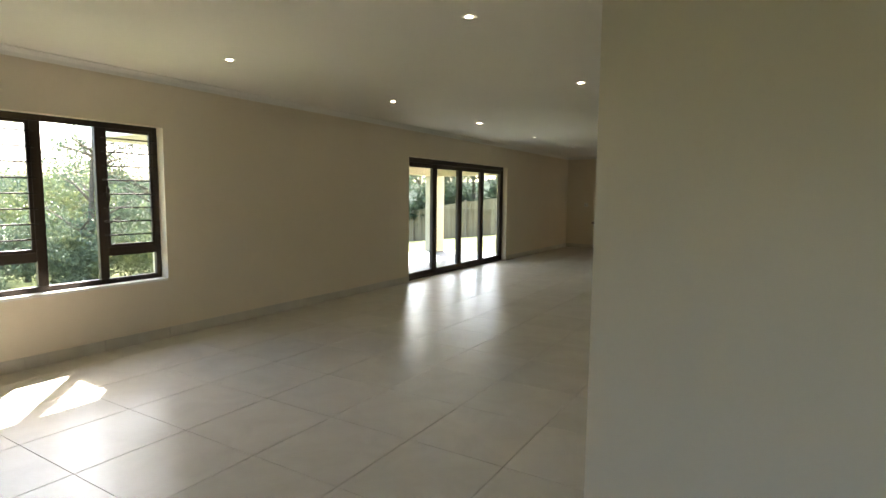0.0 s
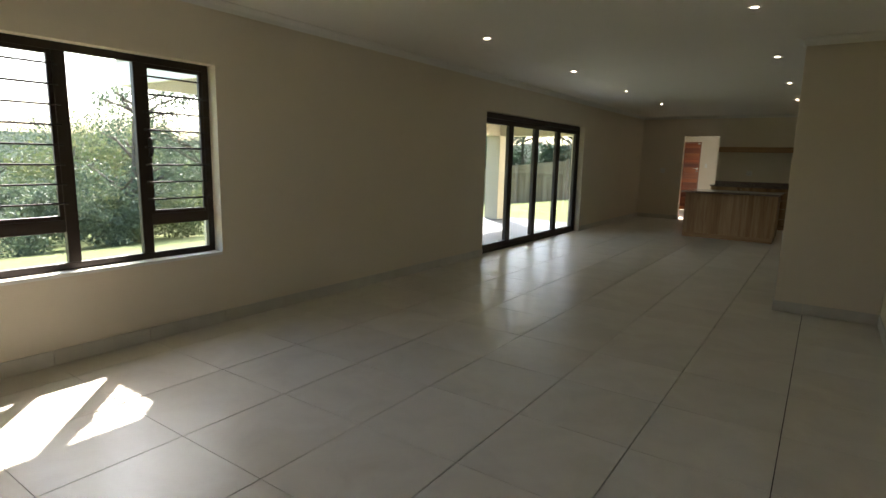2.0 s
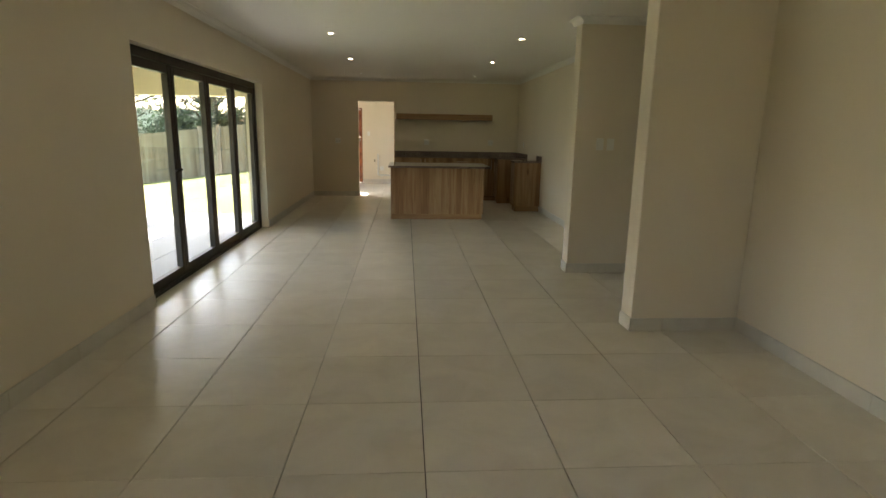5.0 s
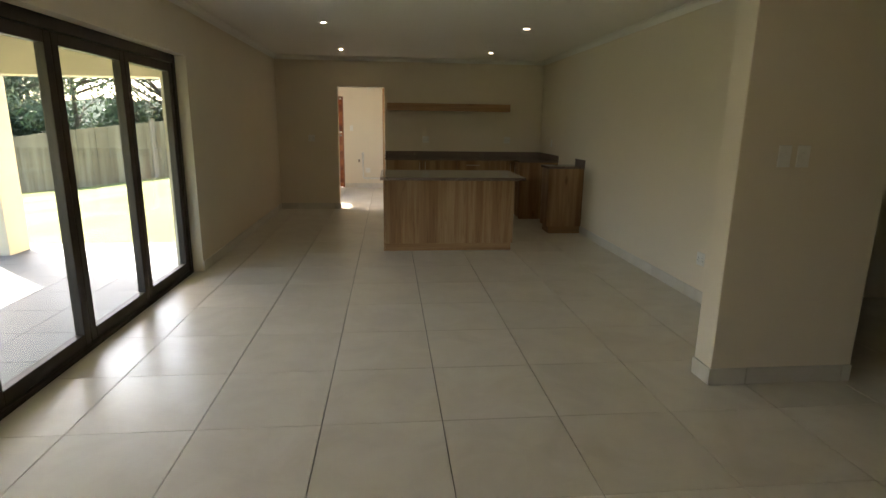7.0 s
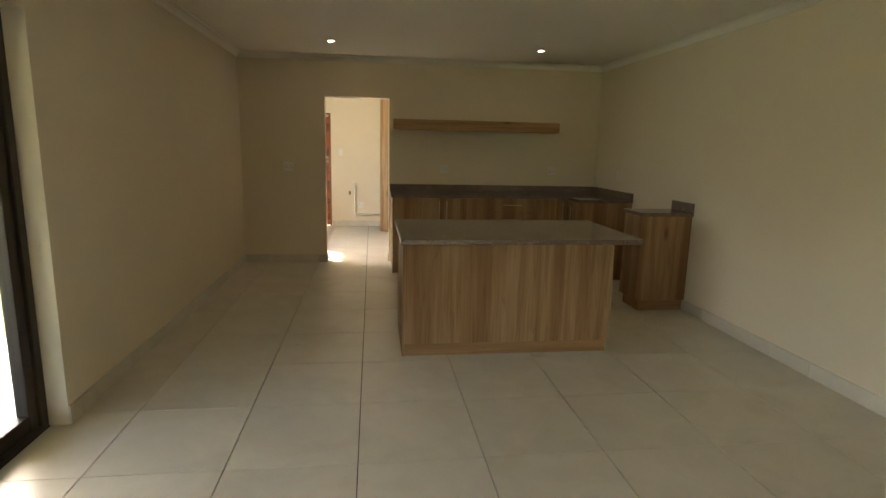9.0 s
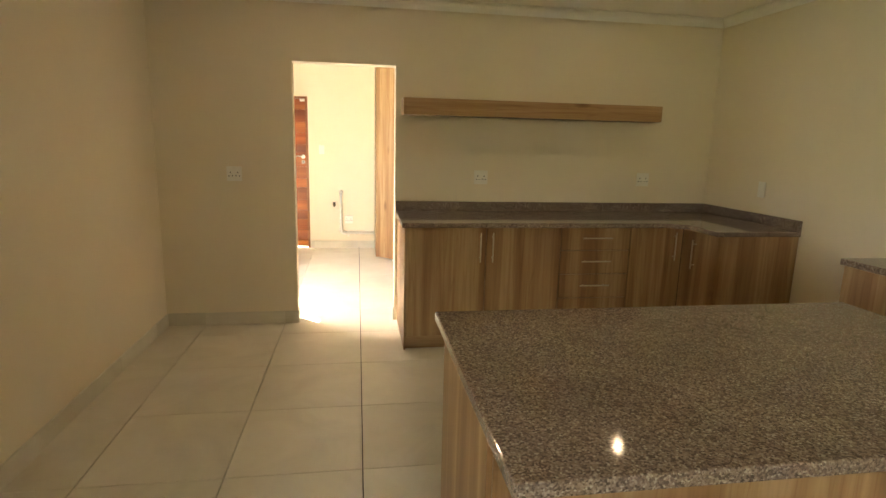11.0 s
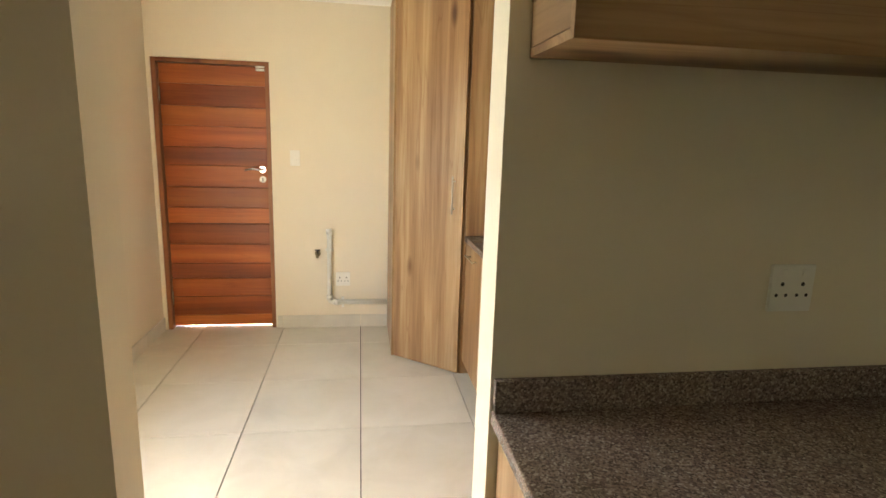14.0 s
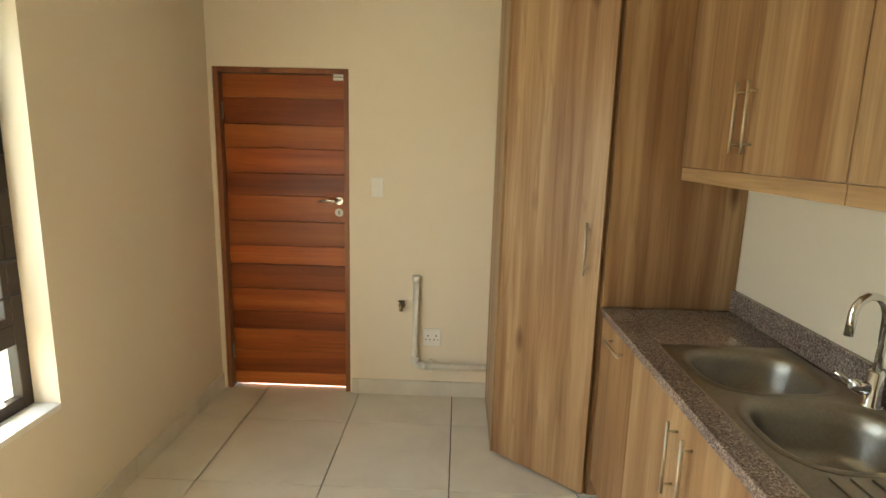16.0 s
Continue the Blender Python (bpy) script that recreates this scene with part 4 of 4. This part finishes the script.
# fence
fpts = [(-17, 26.4), (-7.0, 21.6), (-4.4, 22.7), (7, 24.2)]
fn = thing("garden_fence", (-6, 22, -0.6), "weathered close-boarded timber fence round the lawn", "fence")
bm = B()
box(bm, (-0.078, -0.011, 0.0), (0.078, 0.011, 1.68), 0.003)
for v in bm.verts:
    if v.co.z > 1.0:
        v.co.z -= abs(v.co.x) * 0.2
board_me = mesh_of("fence_board", bm, M_FENCE)
bm = B()
box(bm, (-0.06, -0.06, -0.2), (0.06, 0.06, 1.75), 0.006)
post_me = mesh_of("fence_post", bm, M_POST)
k = 0
for (xa, ya), (xb, yb) in zip(fpts, fpts[1:]):
    L = math.hypot(xb - xa, yb - ya)
    ang = math.degrees(math.atan2(yb - ya, xb - xa))
    n = int(L / 0.15)
    rail = B()
    for i in range(n):
        x, y = xa + (xb - xa) * i / n, ya + (yb - ya) * i / n
        ob = new("fence_board", board_me)
        ob.parent = fn
        ob.matrix_parent_inverse = Matrix.Translation(fn.location).inverted()
        ob.matrix_basis = pose(x, y, ground_z(x, y) + random.uniform(-0.006, 0.006), 0, random.uniform(-0.3, 0.3), ang + random.uniform(-1.5, 1.5))
        if i % 14 == 0:
            ob = new("fence_post", post_me)
            ob.parent = fn
            ob.matrix_parent_inverse = Matrix.Translation(fn.location).inverted()
            ob.matrix_basis = pose(x + 0.07 * math.sin(radians(ang)), y - 0.07 * math.cos(radians(ang)), ground_z(x, y), 0, 0, ang)


# trees
def tree(name, x, y, h, r, leaf, n=4200, size=0.16, base=0.3, seed=0, label="", squash=0.75):
    rnd = random.Random(seed)
    z0 = ground_z(x, y) - 0.1
    t = thing(name, (x, y, z0), label, "tree")
    bm = B()
    lean = rnd.uniform(-0.4, 0.4), rnd.uniform(-0.4, 0.4)
    tips = []
    tr = 0.025 * h
    pts = [(x + lean[0] * f * f + rnd.uniform(-0.05, 0.05) * h * 0.1, y + lean[1] * f * f, z0 + h * 0.85 * f) for f in (0, 0.2, 0.4, 0.6, 0.8, 1)]
    tube(bm, pts, [tr, tr * 0.85, tr * 0.7, tr * 0.5, tr * 0.32, tr * 0.12], 8)
    for i in range(16):
        f = rnd.uniform(base, 0.9)
        a = rnd.uniform(0, 2 * math.pi)
        L = r * rnd.uniform(0.6, 1.15) * (1.15 - 0.6 * abs(f - 0.5))
        s = Vector((x + lean[0] * f * f, y + lean[1] * f * f, z0 + h * 0.85 * f))
        e_ = s + Vector((math.cos(a) * L, math.sin(a) * L, L * rnd.uniform(0.1, 0.7)))
        mid = (s + e_) / 2 + Vector((0, 0, rnd.uniform(-0.1, 0.15) * L))
        tube(bm, [s, mid, e_], [tr * 0.35, tr * 0.22, tr * 0.06], 6)
        tips += [e_, mid * 0.4 + e_ * 0.6, mid]
        for q in range(2):
            a2 = a + rnd.uniform(-1, 1)
            e2 = mid + Vector((math.cos(a2), math.sin(a2), rnd.uniform(0.2, 0.8))) * L * 0.5
            tube(bm, [mid, e2], [tr * 0.15, tr * 0.04], 5)
            tips.append(e2)
    tips.append(Vector(pts[-1]))
    part("trunk", bm, M_BARK, t)
    rs = np.random.RandomState(seed + 5)
    tp_ = np.array([tuple(c) for c in tips])
    p = tp_[rs.randint(len(tips), size=n)] + rs.normal(size=(n, 3)) * r * 0.125 * np.array((1, 1, squash))
    u_ = rs.normal(size=(n, 3))
    u_ /= np.linalg.norm(u_, axis=1)[:, None]
    w_ = np.cross(u_, rs.normal(size=(n, 3)))
    w_ /= np.linalg.norm(w_, axis=1)[:, None]
    sz = (size * rs.uniform(0.5, 1.35, n))[:, None]
    dn = np.cross(u_, w_) * sz * 0.15
    vs = np.stack([p - u_ * sz, p + w_ * sz * 0.42 + dn, p + u_ * sz, p - w_ * sz * 0.42 + dn], 1).reshape(-1, 3).tolist()
    fs = [f for k in range(0, 4 * n, 4) for f in ((k, k + 1, k + 2), (k, k + 2, k + 3))]
    me_ = bpy.data.meshes.new("crown")
    me_.from_pydata(vs, [], fs)
    me_.materials.append(leaf)
    cr = new("crown", me_)
    cr.parent = t
    cr.matrix_parent_inverse = Matrix.Translation(t.location).inverted()
    return t


LB = "leafy green tree with a slender trunk beyond the lawn"
LD = "dark dense evergreen tree behind the fence"
# seen through the living room window: low wood on the slope, taller thin trees in front
for i, (x, y, h, r, m, n) in enumerate([(-11, 5.6, 5.0, 2.0, M_LEAF3, 5000), (-13, 7.6, 5.6, 2.4, M_LEAF, 7000), (-12.5, 10.5, 4.6, 2.2, M_LEAF, 6000), (-16, 9.5, 5.6, 2.8, M_LEAF2, 9000), (-17, 5.2, 6.2, 2.6, M_LEAF, 8000),
                                        (-20, 13, 6.6, 3.2, M_LEAF, 9000), (-11.8, 13.2, 6.0, 2.4, M_LEAF2, 8000), (-22, 8, 6.8, 3.2, M_LEAF2, 9000), (-14.5, 15.5, 6.8, 2.6, M_LEAF, 7000), (-25, 17, 8, 3.5, M_LEAF2, 9000)]):
    tree("tree", 4.6 + (x - 4.6) * 1.3, -0.4 + (y + 0.4) * 1.3, h * 0.8, r * 1.1, m, int(n * 1.7), 0.062, 0.12, 20 + i, LB, 0.9)
LW = "thin wispy tree with sparse grey-green leaves and bare twigs"
for i, (x, y, h, r, n) in enumerate([(-12.2, 11.6, 8.2, 2.6, 2600), (-9.6, 9.2, 5.4, 1.7, 1700), (-10.5, 6.9, 4.8, 1.3, 1500), (-9.5, 12.6, 7.2, 2.2, 1800)]):
    tree("tree", x, y, h, r, M_LEAF, int(n * 1.6), 0.055, 0.25, 140 + i, LW, 0.8)
for i, (x, y, h, r) in enumerate([(-9.2, 6.6, 1.7, 1.1), (-9.6, 8.6, 1.7, 1.2), (-10.2, 4.4, 1.9, 1.1), (-10.6, 10.6, 1.6, 1.1), (-7.4, 4.6, 1.3, 1.2), (-7.8, 5.9, 1.3, 1.1), (-7.2, 3.4, 1.5, 1.2)]):
    tg = tree("bush", 4.6 + (x - 4.6) * 1.2, -0.4 + (y + 0.4) * 1.2, h * 0.8, r, M_LEAF3 if i % 2 else M_LEAF, 7000, 0.05, 0.05, 60 + i, "low bright green shrub at the lawn edge", 0.8)
    tagged(tg, category="bush")
# behind the fence: dark evergreens between sparse, bare-stemmed trees
for i, (x, y, h, r, m, n) in enumerate([(-5.6, 26.0, 6.4, 2.2, M_LEAF2, 2200), (-2.2, 27.0, 6.6, 2.6, M_LEAF2, 17000), (-9.5, 27, 6.4, 2.4, M_LEAF2, 2600), (-12.5, 25.8, 6.0, 2.6, M_LEAF, 14000), (1.5, 29, 6.0, 2.6, M_LEAF3, 10000),
                                        (-16.5, 29, 7.5, 3.2, M_LEAF, 12000), (-20, 27, 7, 3.2, M_LEAF, 11000), (-7.5, 32, 8.5, 2.6, M_LEAF2, 1800), (-3, 34, 9, 3.0, M_LEAF, 2200), (5, 31, 8, 3, M_LEAF2, 9000)]):
    tree("tree", x, y, h, r, m, int(n * 1.3), 0.08, 0.22, 90 + i, LD if m is M_LEAF2 and n > 5000 else LB, 0.9)
for i, (x, y, h) in enumerate([(-6.9, 24.6, 2.7), (-4.4, 25.2, 2.6), (-9.2, 24.9, 2.8), (-10.9, 24.4, 2.9), (-1.0, 25.6, 2.6)]):
    tg = tree("bush", x, y, h, 1.25, M_LEAF2, 6000, 0.085, 0.15, 170 + i, "dark green shrub rising behind the timber fence", 0.9)
    tagged(tg, category="bush")
# distant wooded hill
bm = B()
prev = None
for i in range(121):
    a = radians(60 + i * 2.0)
    R = 140
    x, y = R * math.cos(a), R * math.sin(a)
    hgt = 5 + 3.5 * noise.noise(Vector((i * 0.13, 3, 0))) + 1.2 * noise.noise(Vector((i * 0.9, 7, 0)))
    cur = (bm.verts.new((x, y, -9)), bm.verts.new((x * 1.15, y * 1.15, hgt)))
    if prev:
        bm.faces.new((prev[0], cur[0], cur[1], prev[1]))
    prev = cur
solid("backdrop", bm, plain("far_woods", (0.06, 0.09, 0.05), 0.9, grain=0.3, amount=0.5), kind="structure")

# ---------- floor and patio tiles, last ----------
def cut_tile(x0, x1, y0, y1):
    bm = B()
    box(bm, (x0, y0, -0.0118), (x1, y1, 0.0), 0.0012)
    return mesh_of("floor_tile", bm, M_TILE)


rest = B()
gx, gy = 0.0024, 0.0015
tile_meshes = {}
for i in range(-3, 12):
    for ya, yb in zip(JOINTS, JOINTS[1:]):
        xa, xb = TX + i * PX, TX + (i + 1) * PX
        ca, cb, da_, db_ = max(xa, 0.22 if GD[0] < (ya + yb) / 2 < GD[1] else WX - 0.05), min(xb, 8.05), max(ya, Y0 - 0.05), min(yb, SY + 0.15)
        if cb - ca < 0.02 or db_ - da_ < 0.02:
            continue
        if (ca > 4.9 and (ya > 9.2 or 1.3 < ya < 5.4)) or (ca > 3.14 and ya > 14.4):
            continue
        if (ca > 4.75 and ya > -0.5) or ca > 5.4 or yb < -0.7 or (ca > 3.1 and ya > 14.3):
            box(rest, (ca + gx, da_ + gy, -0.0118), (cb - gx, db_ - gy, 0))
            continue
        if abs(ca - xa) + abs(cb - xb) + abs(da_ - ya) + abs(db_ - yb) < 1e-6:
            key = round(yb - ya, 4)
            if key not in tile_meshes:
                tile_meshes[key] = cut_tile(-PX / 2 + gx, PX / 2 - gx, -key / 2 + gy, key / 2 - gy)
            piece("floor_tile", tile_meshes[key], floor, ((xa + xb) / 2, (ya + yb) / 2, 0))
        else:
            piece("floor_tile", cut_tile(ca + gx, cb - gx, da_ + gy, db_ - gy), floor, (0, 0, 0))
ob = new("floor_tiles", mesh_of("floor_tiles", rest, M_TILE))
ob.parent = floor
tagged(ob, kind="stuff")
bm = B()
box(bm, (-0.248, -0.248, -0.01), (0.248, 0.248, 0.0), 0.0015)
ptile = mesh_of("patio_tile", bm, M_PATIO)
for i in range(5):
    for j in range(16):
        piece("patio_tile", ptile, patio, (-2.2 + 0.5 * i, 3.9 + 0.5 * j, -0.0315))
